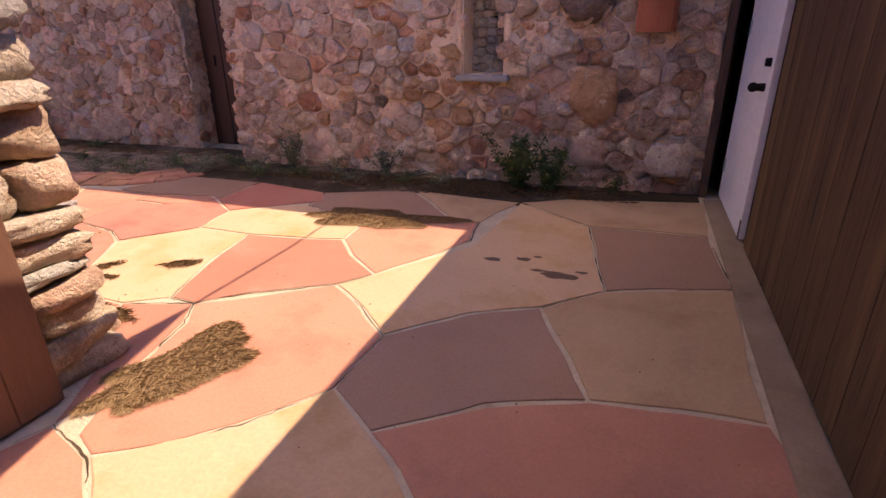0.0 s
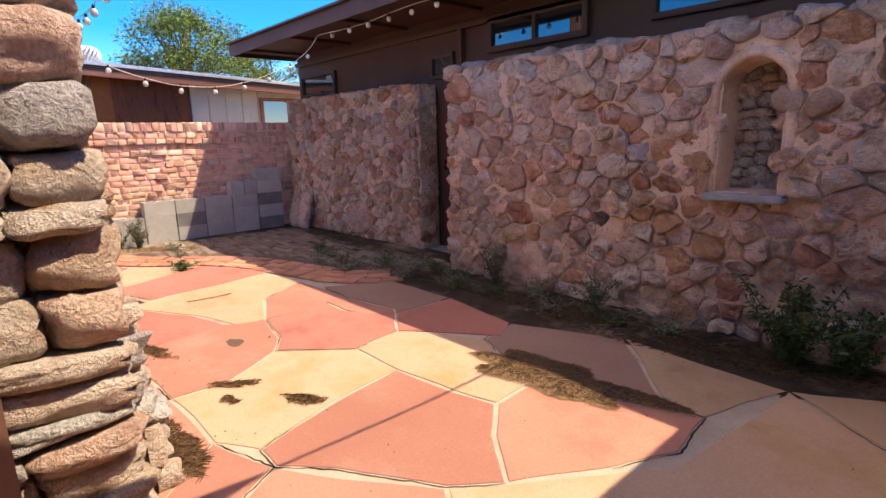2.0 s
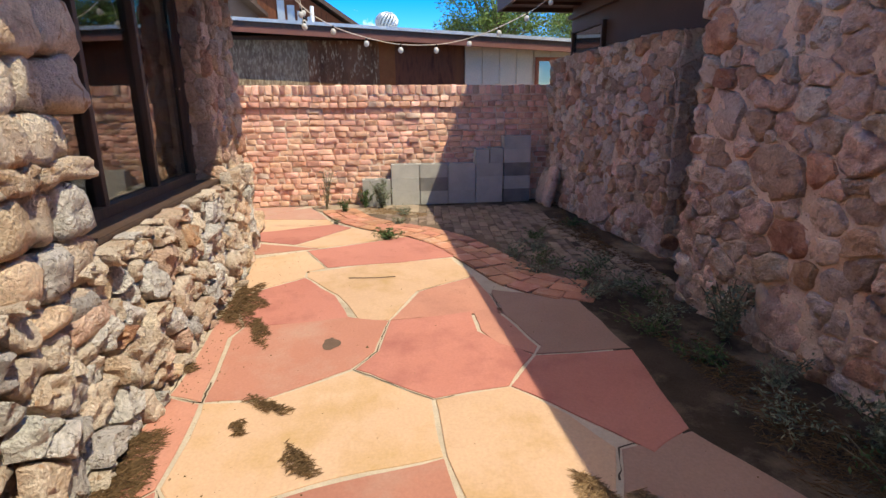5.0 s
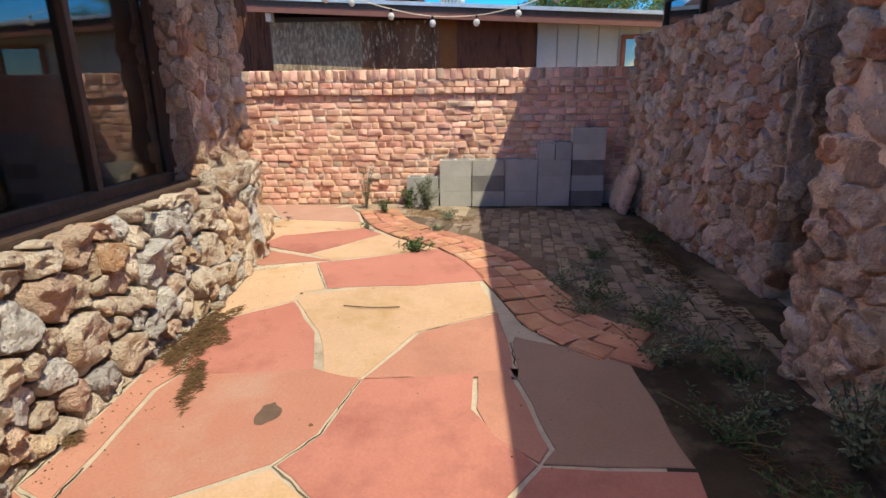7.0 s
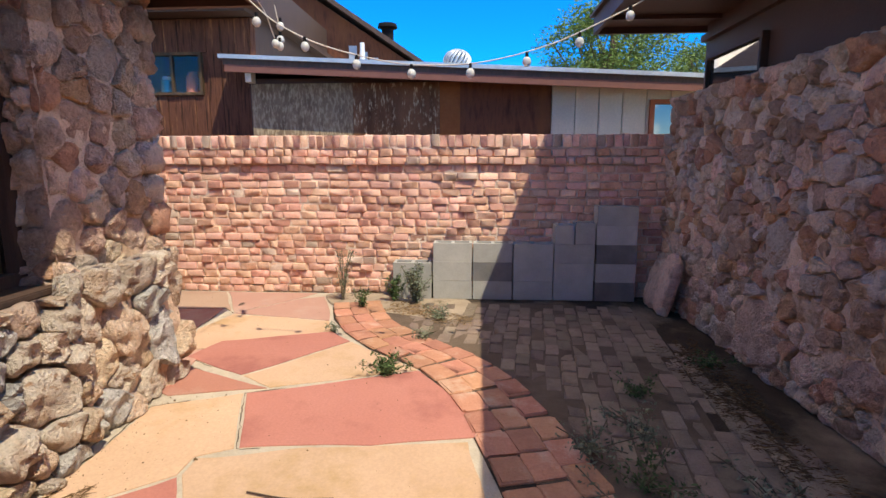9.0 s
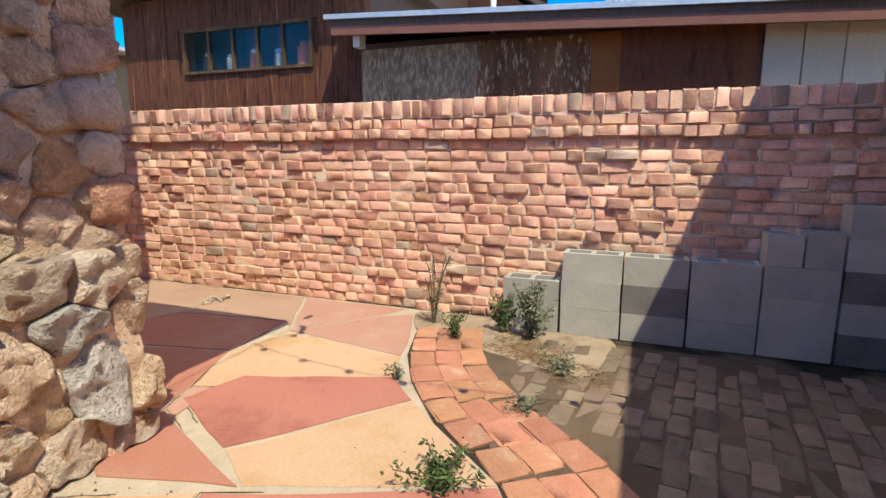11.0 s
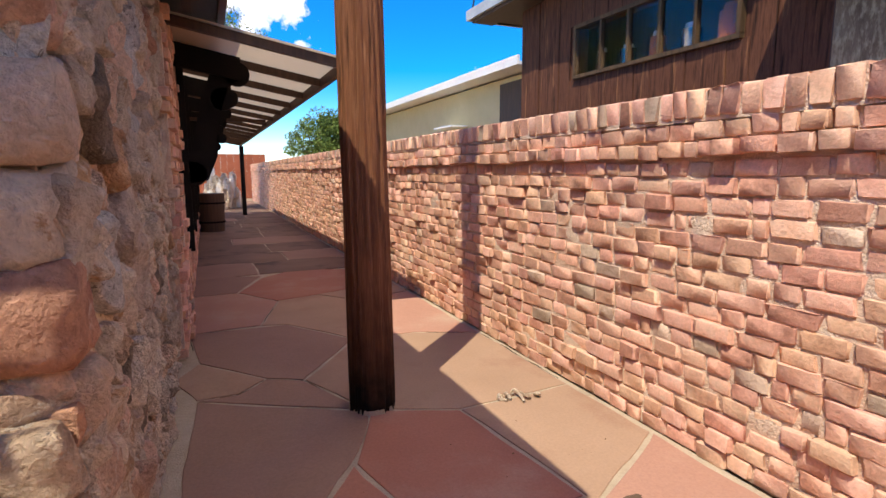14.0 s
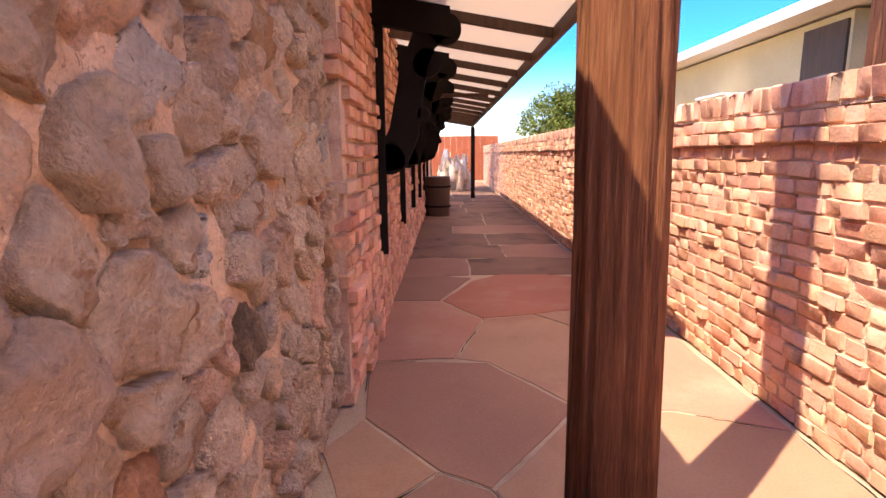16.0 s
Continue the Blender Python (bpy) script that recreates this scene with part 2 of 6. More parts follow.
TERRACOTTA = material("terracotta", [(0.36, 0.11, 0.055), (0.44, 0.15, 0.08)], 5, 0.7, 0.15, 60)
SLATE_BLUE = material("blue_painted_sill", [(0.22, 0.25, 0.30), (0.40, 0.38, 0.36)], 7, 0.8, 0.3, 60)

STONES = {
    "pink": material("pink_stone", [(0.73, 0.475, 0.32), (0.86, 0.625, 0.45), (0.79, 0.54, 0.375)], 9, 0.92, 0.9, 70, random_value=0.2, random_hue=0.014, blotch=(0.50, 0.30, 0.195), blotch_scale=6, pits=(0.20, 0.10, 0.065), relief=0.05, grain=0.3, specks=(0.82, 0.66, 0.51), specks_scale=17.0),
    "cream": material("cream_stone", [(0.72, 0.56, 0.43), (0.84, 0.70, 0.55)], 9, 0.92, 0.9, 70, random_value=0.14, blotch=(0.58, 0.39, 0.26), blotch_scale=6, pits=(0.32, 0.20, 0.13), relief=0.05, grain=0.28, specks=(0.54, 0.32, 0.19), specks_scale=11.0),
    "grey": material("grey_granite", [(0.55, 0.49, 0.43), (0.74, 0.67, 0.60)], 14, 0.9, 0.9, 60, random_value=0.22, random_hue=0.02, blotch=(0.76, 0.69, 0.62), blotch_scale=12, blotch_at=(0.55, 0.65), pits=(0.14, 0.12, 0.10), relief=0.05, grain=0.32, specks=(0.22, 0.18, 0.15), specks_scale=40.0),
    "rust": material("rusty_stone", [(0.58, 0.31, 0.18), (0.72, 0.43, 0.265)], 8, 0.92, 0.8, 70, random_value=0.16, random_hue=0.012, blotch=(0.36, 0.175, 0.105), blotch_scale=5, pits=(0.18, 0.08, 0.05), relief=0.05, grain=0.28, specks=(0.72, 0.54, 0.40), specks_scale=9.0),
    "brown": material("brown_stone", [(0.50, 0.325, 0.22), (0.64, 0.44, 0.31)], 10, 0.92, 0.9, 60, random_value=0.18, blotch=(0.56, 0.39, 0.27), blotch_scale=9, pits=(0.10, 0.065, 0.045), relief=0.05, grain=0.3),
    "bluish": material("bluish_stone", [(0.55, 0.415, 0.33), (0.68, 0.535, 0.43)], 9, 0.9, 0.8, 60, random_value=0.18, blotch=(0.58, 0.41, 0.29), blotch_scale=5, pits=(0.15, 0.12, 0.11), relief=0.05, grain=0.28),
    "dark": material("dark_lichened_stone", [(0.22, 0.165, 0.125), (0.36, 0.27, 0.20)], 10, 0.95, 1.0, 60, random_value=0.15, blotch=(0.50, 0.35, 0.24), blotch_scale=5, pits=(0.06, 0.045, 0.035), relief=0.06, grain=0.4, specks=(0.70, 0.58, 0.47), specks_scale=18.0, specks_at=(0.62, 0.67)),
    "boulder": material("dark_brown_boulder", [(0.30, 0.205, 0.15), (0.44, 0.31, 0.225)], 10, 0.95, 1.0, 60, blotch=(0.52, 0.36, 0.25), blotch_scale=6, pits=(0.07, 0.05, 0.035), relief=0.06, grain=0.4),
    "white": material("white_quartz_stone", [(0.78, 0.70, 0.62), (0.84, 0.77, 0.70)], 8, 0.8, 0.5, 60, blotch=(0.66, 0.50, 0.38), blotch_scale=7, relief=0.03),
}
SLABS = {
    "red": material("red_slab", [(0.40, 0.152, 0.112), (0.445, 0.182, 0.134)], 1.6, 0.75, 0.08, 70, random_value=0.05, blotch=(0.317, 0.114, 0.088), blotch_scale=2.2),
    "salmon": material("salmon_slab", [(0.455, 0.195, 0.132), (0.505, 0.235, 0.162)], 1.6, 0.75, 0.08, 70, random_value=0.05, blotch=(0.387, 0.158, 0.106), blotch_scale=2.2),
    "clay": material("clay_slab", [(0.405, 0.176, 0.123), (0.458, 0.22, 0.15)], 1.6, 0.75, 0.08, 70, random_value=0.06, blotch=(0.352, 0.158, 0.114), blotch_scale=2.2),
    "mauve": material("mauve_slab", [(0.36, 0.152, 0.104), (0.41, 0.182, 0.126)], 1.6, 0.75, 0.08, 70, random_value=0.06, blotch=(0.405, 0.229, 0.167), blotch_scale=1.8),
    "plum": material("plum_slab", [(0.28, 0.165, 0.118), (0.33, 0.20, 0.145)], 1.6, 0.7, 0.08, 70, random_value=0.06, blotch=(0.317, 0.194, 0.141), blotch_scale=1.8),
    "tan": material("tan_slab", [(0.50, 0.315, 0.195), (0.55, 0.355, 0.225)], 1.6, 0.75, 0.08, 70, random_value=0.05, blotch=(0.44, 0.273, 0.132), blotch_scale=2.2),
    "ochre": material("ochre_slab", [(0.40, 0.26, 0.155), (0.45, 0.30, 0.185)], 1.6, 0.75, 0.08, 70, random_value=0.05, blotch=(0.334, 0.194, 0.114), blotch_scale=1.8),
    "rose": material("rose_slab", [(0.42, 0.225, 0.165), (0.47, 0.27, 0.20)], 1.6, 0.75, 0.1, 70, random_value=0.06, blotch=(0.46, 0.31, 0.23), blotch_scale=1.6),
    "dusty": material("dusty_slab", [(0.38, 0.245, 0.165), (0.44, 0.29, 0.20)], 1.6, 0.75, 0.1, 70, random_value=0.06, blotch=(0.33, 0.19, 0.13), blotch_scale=1.4),
    # stained slab, its colour lowered to carry the shade under the awning
    "shade_soiled": material("shade_soiled_slab", [(0.17, 0.105, 0.075), (0.23, 0.145, 0.105)], 1.8, 0.75, 0.1, 70, random_value=0.1, blotch=(0.09, 0.06, 0.045), blotch_scale=1.3, blotch_at=(0.52, 0.64)),
    "rust": material("rust_slab", [(0.37, 0.235, 0.15), (0.42, 0.275, 0.18)], 1.6, 0.72, 0.08, 70, random_value=0.05, blotch=(0.334, 0.176, 0.106), blotch_scale=1.8),
}
BRICKS = [
    material("pink_brick", [(0.69, 0.38, 0.265), (0.81, 0.51, 0.375)], 12, 0.92, 0.3, 70, random_value=0.15, random_hue=0.012, grain=0.3, blotch=(0.66, 0.45, 0.33), blotch_scale=9, blotch_at=(0.55, 0.72)),
    material("orange_brick", [(0.64, 0.33, 0.225), (0.75, 0.44, 0.31)], 12, 0.92, 0.3, 70, random_value=0.15, random_hue=0.012, grain=0.3, blotch=(0.42, 0.22, 0.15), blotch_scale=9),
    material("buff_brick", [(0.58, 0.42, 0.32), (0.68, 0.51, 0.40)], 12, 0.92, 0.4, 70, random_value=0.13, blotch=(0.40, 0.24, 0.16), blotch_scale=9),
    material("greyish_brick", [(0.42, 0.31, 0.23), (0.54, 0.40, 0.30)], 12, 0.92, 0.4, 70, random_value=0.2, grain=0.3, blotch=(0.50, 0.33, 0.24), blotch_scale=9),
]
BAND_BRICK = material("red_paver", [(0.43, 0.19, 0.115), (0.51, 0.25, 0.155)], 10, 0.92, 0.5, 70, random_value=0.16, random_hue=0.01, blotch=(0.52, 0.36, 0.26), blotch_scale=5, blotch_at=(0.55, 0.75))
PAVER = material("buff_paver", [(0.19, 0.135, 0.098), (0.27, 0.20, 0.145)], 10, 0.95, 0.6, 70, random_value=0.25, random_hue=0.01, blotch=(0.22, 0.15, 0.11), blotch_scale=5)


# ---- pieces ----
def clip(poly, a, b, c):
    """The part of a polygon where a*x + b*y <= c."""
    out = []
    for i, p in enumerate(poly):
        q = poly[(i + 1) % len(poly)]
        dp, dq = a * p[0] + b * p[1] - c, a * q[0] + b * q[1] - c
        if dp <= 0:
            out.append(p)
        if dp * dq < 0:
            s = dp / (dp - dq)
            out.append((p[0] + s * (q[0] - p[0]), p[1] + s * (q[1] - p[1])))
    return out


def chaikin(poly, cut=0.25):
    out = []
    for i, p in enumerate(poly):
        q = poly[(i + 1) % len(poly)]
        out.append((p[0] + cut * (q[0] - p[0]), p[1] + cut * (q[1] - p[1])))
        out.append((q[0] - cut * (q[0] - p[0]), q[1] - cut * (q[1] - p[1])))
    return out


def cells(width, height, rng, rmin, rmax, flat=1.3, notable=(), big=0.25):
    """Irregular stones that fill a wall: (centre u, centre v, outline, mark)."""
    pts = [(u, v * flat, r, mark) for u, v, r, mark in notable]
    for _ in range(5000):
        r = rmin + (rmax - rmin) * rng.random() ** (1 / big if rng.random() < 0.6 else 1.0)
        u, v = rng.uniform(-0.02, width + 0.02), rng.uniform(-0.02, height * flat + 0.02)
        if all((u - p[0]) ** 2 + (v - p[1]) ** 2 > (0.86 * (r + p[2])) ** 2 for p in pts):
            pts.append((u, v, r, ""))
    out = []
    for i, (u, v, r, mark) in enumerate(pts):
        poly = [(0, 0), (width, 0), (width, height * flat), (0, height * flat)]
        for j, (p, q, s, _) in enumerate(pts):
            if i == j or abs(p - u) > 0.9 or abs(q - v) > 0.9:
                continue
            a, b = p - u, q - v
            c = (p * p + q * q - s * s - u * u - v * v + r * r) / 2
            poly = clip(poly, a, b, c)
            if len(poly) < 3:
                break
        if len(poly) < 3:
            continue
        poly = [(x, y / flat) for x, y in poly]
        cu, cv = sum(p[0] for p in poly) / len(poly), sum(p[1] for p in poly) / len(poly)
        size = max(math.dist(p, (cu, cv)) for p in poly)
        if size > 0.025:
            out.append((cu, cv, poly, mark))
    return out


def even_outline(poly, step):
    """The outline resampled at even steps."""
    n = len(poly)
    lengths = [math.dist(poly[i], poly[(i + 1) % n]) for i in range(n)]
    count = max(12, min(44, round(sum(lengths) / step)))
    out, i, left = [], 0, 0.0
    pace = sum(lengths) / count
    for _ in range(count):
        while left > lengths[i % n] and i < 10 * n:
            left -= lengths[i % n]
            i += 1
        p, q = poly[i % n], poly[(i + 1) % n]
        s = left / max(lengths[i % n], 1e-6)
        out.append((p[0] + s * (q[0] - p[0]), p[1] + s * (q[1] - p[1])))
        left += pace
    return out


def stone_mesh(cu, cv, poly, gap, depth, rng, round_to=0.90, wave=0.0):
    """A rough stone whose outline lies in the wall's plane, bulging out along +z."""
    outline = even_outline(chaikin(poly, 0.09), 0.026)
    outline = [(u + 0.034 * noise.noise(Vector((u * 5, v * 5, wave))) + 0.010 * noise.noise(Vector((u * 17, v * 17, wave))), v + 0.030 * noise.noise(Vector((u * 5, v * 5, wave + 9))) + 0.010 * noise.noise(Vector((u * 17, v * 17, wave + 9)))) for u, v in outline]
    size = max(math.dist(p, (cu, cv)) for p in outline)
    mean = sum(math.dist(p, (cu, cv)) for p in outline) / len(outline)
    shrink = max(0.55, 1 - gap / mean)
    k = Vector((rng.uniform(0, 99), rng.uniform(0, 99), rng.uniform(0, 99)))
    tilt_u, tilt_v = rng.uniform(-0.14, 0.14), rng.uniform(-0.14, 0.14)
    verts, faces = [], []
    rings = ((1.02, -0.03), (1.0, depth * 0.60), (0.97, depth * 0.90), (round_to, depth), (0.76, depth * 1.02), (0.54, depth * 1.02), (0.28, depth * 1.0))
    facets = [(rng.uniform(0, 6.283), rng.uniform(0.30, 0.75) * size, rng.uniform(0.35, 0.9)) for _ in range(3)]
    n = len(outline)
    for scale_, z in rings:
        for u, v in outline:
            du, dv = (u - cu) * shrink * scale_, (v - cv) * shrink * scale_
            p = Vector((du, dv, z))
            w = noise.noise(p * (5.0 if size > 0.1 else 8.0) + k)
            w2 = noise.noise(p * 17.0 + k)
            edge = 1 + 0.08 * w + 0.09 * w2
            lift = (0.5 * w + 0.42 * w2) * depth + 0.009 * noise.noise(p * 31.0 + k) if z > 0 else 0
            for a, reach, steep in facets:
                over = du * math.cos(a) + dv * math.sin(a) - reach
                lift -= max(0.0, over) * steep * (z > depth * 0.5)
            verts.append((du * edge, dv * edge, max(z * 0.2, z + lift) + (du * tilt_u + dv * tilt_v) * (z > 0)))
    verts.append((0, 0, depth * 1.1))
    for r in range(len(rings) - 1):
        for i in range(n):
            j = (i + 1) % n
            faces.append((r * n + i, r * n + j, (r + 1) * n + j, (r + 1) * n + i))
    last = (len(rings) - 1) * n
    for i in range(n):
        faces.append((last + i, last + (i + 1) % n, len(verts) - 1))
    me = bpy.data.meshes.new("stone")
    me.from_pydata(verts, [], faces)
    me.polygons.foreach_set("use_smooth", [True] * len(me.polygons))
    me.set_sharp_from_angle(angle=0.75)
    return me


def stone_face(parent, origin, along, out, width, height, rng, rmin, rmax, kinds, depth=0.06, gap=0.012, flat=1.3, notable=(), lean=0.0, skip=None, name="stone", sink=0.0):
    """Clads one face of a wall with stones: origin is its lower corner, along its foot, out its outward way."""
    along, out = Vector(along), Vector(out)
    names, weights = [k for k, _ in kinds], [w for _, w in kinds]
    basis = Matrix((along, Vector((0, 0, 1)), out)).transposed().to_4x4()
    wave = rng.uniform(0, 60)
    for cu, cv, poly, mark in cells(width, height, rng, rmin, rmax, flat, notable):
        if skip and skip(cu, cv):
            continue
        kind = mark or rng.choices(names, weights)[0]
        d = depth * rng.uniform(0.6, 1.35)
        me = stone_mesh(cu, cv, poly, gap, d, rng, 0.90, wave)
        me.materials.append(STONES[kind])
        ob = new(name, me)
        place = Vector(origin) + along * cu + Vector((0, 0, cv)) + out * (lean * (1 - cv / height) - sink)
        hang(ob, parent, Matrix.Translation(place) @ basis)


def mortar_bed(parent, origin, along, out, width, height, rough=0.016, level=0.010, skip=None, mat=None):
    """Lumpy mortar between the stones of one wall face, standing proud here and sunk there."""
    along, out = Vector(along), Vector(out)
    nu, nv = round(width / 0.028), round(height / 0.028)
    verts, faces = [], []
    for j in range(nv + 1):
        for i in range(nu + 1):
            u, v = width * i / nu, height * j / nv
            p = Vector(origin) + along * u + Vector((0, 0, v))
            w = level + rough * noise.noise(p * 3.7) + rough * 0.8 * noise.noise(p * 9.0) + rough * 0.35 * noise.noise(p * 23.0)
            verts.append(tuple(p + out * w))
            if i and j and not (skip and skip(u - 0.014, v - 0.014)):
                a = j * (nu + 1) + i
                faces.append((a - nu - 2, a - nu - 1, a, a - 1))
    me = bpy.data.meshes.new("mortar_bed")
    me.from_pydata(verts, [], faces)
    me.polygons.foreach_set("use_smooth", [True] * len(faces))
    me.materials.append(mat or MORTAR)
    ob = new("mortar_bed", me)
    hang(ob, parent)
    return ob


CRACKS = []
crack_rng = random.Random(91)


def slab(kind, *corners):
    """One flagstone of the floor, laid in a bed of mortar."""
    cx, cy = sum(c[0] for c in corners) / len(corners), sum(c[1] for c in corners) / len(corners)
    poly = []
    for k, a in enumerate(corners):
        c = corners[(k + 1) % len(corners)]
        n = max(1, round(math.dist(a, c) / 0.11))
        for s in range(n):
            p = (a[0] + (c[0] - a[0]) * s / n, a[1] + (c[1] - a[1]) * s / n)
            wave = Vector((p[0] * 3.3, p[1] * 3.3, 1.7))
            poly.append((p[0] + 0.016 * noise.noise(wave), p[1] + 0.016 * noise.noise(wave + Vector((40, 0, 0)))))
    area = sum(poly[i - 1][0] * p[1] - p[0] * poly[i - 1][1] for i, p in enumerate(poly))
    if area < 0:
        poly.reverse()
    n = len(poly)
    inner = []
    for i in range(n):
        a, b, c = Vector(poly[i - 1]), Vector(poly[i]), Vector(poly[(i + 1) % n])
        t = (c - a).normalized()
        w = 0.013 + 0.008 * noise.noise(Vector((b.x * 4, b.y * 4, 0)))
        inner.append((b.x - t.y * w, b.y + t.x * w))
    bm = bmesh.new()
    up = 0.0003 * (len(floor.children) % 9)
    low = [bm.verts.new((x - cx, y - cy, -0.02)) for x, y in inner]
    mid = [bm.verts.new((x - cx, y - cy, 0.003 + up)) for x, y in inner]
    top = [bm.verts.new((x - cx + (cx - x) * 0.012, y - cy + (cy - y) * 0.012, 0.005 + up)) for x, y in inner]
    for i in range(n):
        j = (i + 1) % n
        bm.faces.new((low[i], low[j], mid[j], mid[i]))
        bm.faces.new((mid[i], mid[j], top[j], top[i]))
    bm.faces.new(top)
    if crack_rng.random() < 0.55:
        first, run = crack_rng.randrange(n), crack_rng.randrange(4, max(5, n // 2))
        CRACKS.append([poly[(first + i) % n] for i in range(run)])
    ob = part("flagstone", bm, SLABS[kind], floor)
    ob.location = (cx, cy, 0)


def rough_brick(seed, rough=0.06):
    """A worn, chipped brick of unit size, centred, to be scaled."""
    rng = random.Random(seed)
    bm = bmesh.new()
    bmesh.ops.create_cube(bm, size=1.0)
    bmesh.ops.subdivide_edges(bm, edges=bm.edges[:], cuts=2, use_grid_fill=True)
    k = Vector((rng.uniform(0, 50), rng.uniform(0, 50), 0))
    for v in bm.verts:
        c = v.co.copy()
        s = sum(1 for a in c if abs(a) > 0.49)
        wide = Vector([math.copysign(0.435, a) if 0.1 < abs(a) < 0.3 else a for a in c])
        chip = (0.0, 0.0, 0.07, 0.13)[s] * rng.uniform(0.3, 1.7)
        v.co = wide * (1 - chip)
        v.co += Vector([noise.noise(c * 2.3 + k + Vector((i * 9, 0, 0))) * rough * 1.3 for i in range(3)])
    me = bpy.data.meshes.new("brick")
    for f in bm.faces:
        f.smooth = True
    bm.to_mesh(me)
    bm.free()
    me.set_sharp_from_angle(angle=1.0)
    return me


# ---- ground, floor, paving ----
floor = structure("floor", boxes((-8.53, 0.7, -24, 5.62, -0.2, 0.0)), JOINT, "flagstone paving in red, tan and mauve slabs", "floor")
structure("ground", boxes((-300, 300, -300, 300, -0.5, -0.012)), SAND, "bare sandy ground", "ground")
structure("kerb_strip", boxes((0.53, 0.68, -2, 4.7, 0.0, 0.012), bevel=0.004), KERB, "narrow concrete strip along the board wall", "kerb")
slab("salmon", (-2.21, 1.91), (-1.59, 2.34), (-1.31, 2.13), (-1.1, 1.93), (-1.11, 1.49), (-1.34, 1.19), (-1.51, 1.03), (-1.73, 0.9), (-1.86, 0.96), (-1.98, 1.19), (-2.1, 1.73))
slab("tan", (-1.73, 0.9), (-1.34, 1.19), (-1.11, 1.49), (-0.86, 1.31), (-0.69, 1.18), (-0.58, 1.07), (-0.73, 0.88), (-1.54, 0.73))
slab("salmon", (-2.1, 0.73), (-2, 0.97), (-1.73, 0.9), (-1.54, 0.73), (-1.76, 0.53))
slab("mauve", (-2.59, 1.78), (-2.21, 1.91), (-2.1, 1.73), (-1.98, 1.19), (-2, 0.97), (-2.26, 1.41))
slab("tan", (-1.59, 2.34), (-1.45, 2.54), (-1.03, 3.12), (-0.9, 4.18), (-0.3, 3.76), (-0.14, 2.72), (-0.44, 2.44), (-0.77, 2.25), (-1.1, 1.93), (-1.31, 2.13))
slab("plum", (-1.11, 1.49), (-1.1, 1.93), (-0.77, 2.25), (-0.44, 2.44), (-0.23, 1.98), (-0.12, 1.74), (-0.49, 1.59), (-0.86, 1.31))
slab("ochre", (-0.44, 2.44), (-0.14, 2.72), (0.54, 2.95), (0.52, 2.23), (0.52, 1.81), (0.21, 1.79), (-0.12, 1.74), (-0.23, 1.98))
slab("plum", (-0.3, 3.76), (0.49, 3.8), (0.54, 2.95), (-0.14, 2.72))
slab("ochre", (-0.9, 4.18), (-0.56, 4.38), (0.56, 4.6), (0.49, 3.8), (-0.3, 3.76))
slab("clay", (-0.86, 1.31), (-0.49, 1.59), (-0.12, 1.74), (0.21, 1.79), (0.52, 1.81), (0.59, 1.49), (0.52, 1.23), (-0.24, 0.89), (-0.58, 1.07), (-0.69, 1.18))
slab("mauve", (-2.39, 1.91), (-2.52, 2.36), (-2.63, 2.88), (-2.17, 2.92), (-1.91, 2.99), (-1.73, 2.77), (-1.45, 2.54), (-1.59, 2.34), (-2.01, 2.1), (-2.21, 1.91))
slab("salmon", (-1.91, 2.99), (-1.92, 3.28), (-1.63, 3.41), (-1.29, 3.59), (-1.1, 3.6), (-1.06, 3.23), (-1.2, 2.92), (-1.45, 2.54), (-1.73, 2.77))
slab("tan", (-3.2, 1.77), (-3.18, 2.05), (-3.44, 2.49), (-3.07, 2.89), (-2.63, 2.88), (-2.52, 2.36), (-2.39, 1.91), (-2.59, 1.78), (-2.91, 1.79))
slab("mauve", (-3.97, 1.72), (-3.2, 1.77), (-3.18, 2.05), (-3.44, 2.49), (-3.65, 2.62), (-4.09, 2.72), (-4.2, 2.45), (-4.15, 2.02), (-4.13, 1.77))
slab("red", (-3.44, 2.49), (-3.65, 2.62), (-4.09, 2.72), (-4.17, 3.29), (-3.83, 3.27), (-3.45, 3.52), (-3.13, 3.29), (-3.07, 2.89))
slab("tan", (-3.07, 2.89), (-3.13, 3.29), (-2.84, 3.5), (-2.58, 3.6), (-2.21, 3.44), (-1.92, 3.28), (-1.91, 2.99), (-2.17, 2.92), (-2.63, 2.88))
slab("clay", (-4.17, 3.29), (-4.22, 3.45), (-3.55, 3.58), (-3.45, 3.52), (-3.61, 3.34), (-3.83, 3.27))
slab("red", (-3.45, 3.52), (-3.44, 4.11), (-2.65, 3.98), (-2.51, 3.73), (-2.84, 3.5), (-3.13, 3.29))
slab("plum", (-2.65, 3.98), (-1.9, 4.28), (-1.29, 3.59), (-1.63, 3.41), (-1.92, 3.28), (-2.21, 3.44), (-2.58, 3.6))
slab("ochre", (-1.9, 4.28), (-0.9, 4.18), (-1.1, 3.6), (-1.29, 3.59))
slab("red", (-4.13, 1.77), (-4.73, 1.57), (-5.13, 2.05), (-4.64, 2.33), (-4.2, 2.45), (-4.1, 2.52))
slab("tan", (-5.13, 2.05), (-5.29, 2.05), (-5.41, 2.56), (-5.52, 3.35), (-4.95, 3.46), (-4.63, 2.95), (-4.29, 2.8), (-4.09, 2.72), (-4.1, 2.52), (-4.64, 2.33))
slab("clay", (-4.09, 2.72), (-4.29, 2.8), (-4.63, 2.95), (-4.95, 3.46), (-4.51, 3.49), (-4.11, 3.49))
slab("tan", (-4.73, 1.57), (-5.79, 1.51), (-6, 1.98), (-5.38, 2.21), (-5.29, 2.05), (-5.13, 2.05))
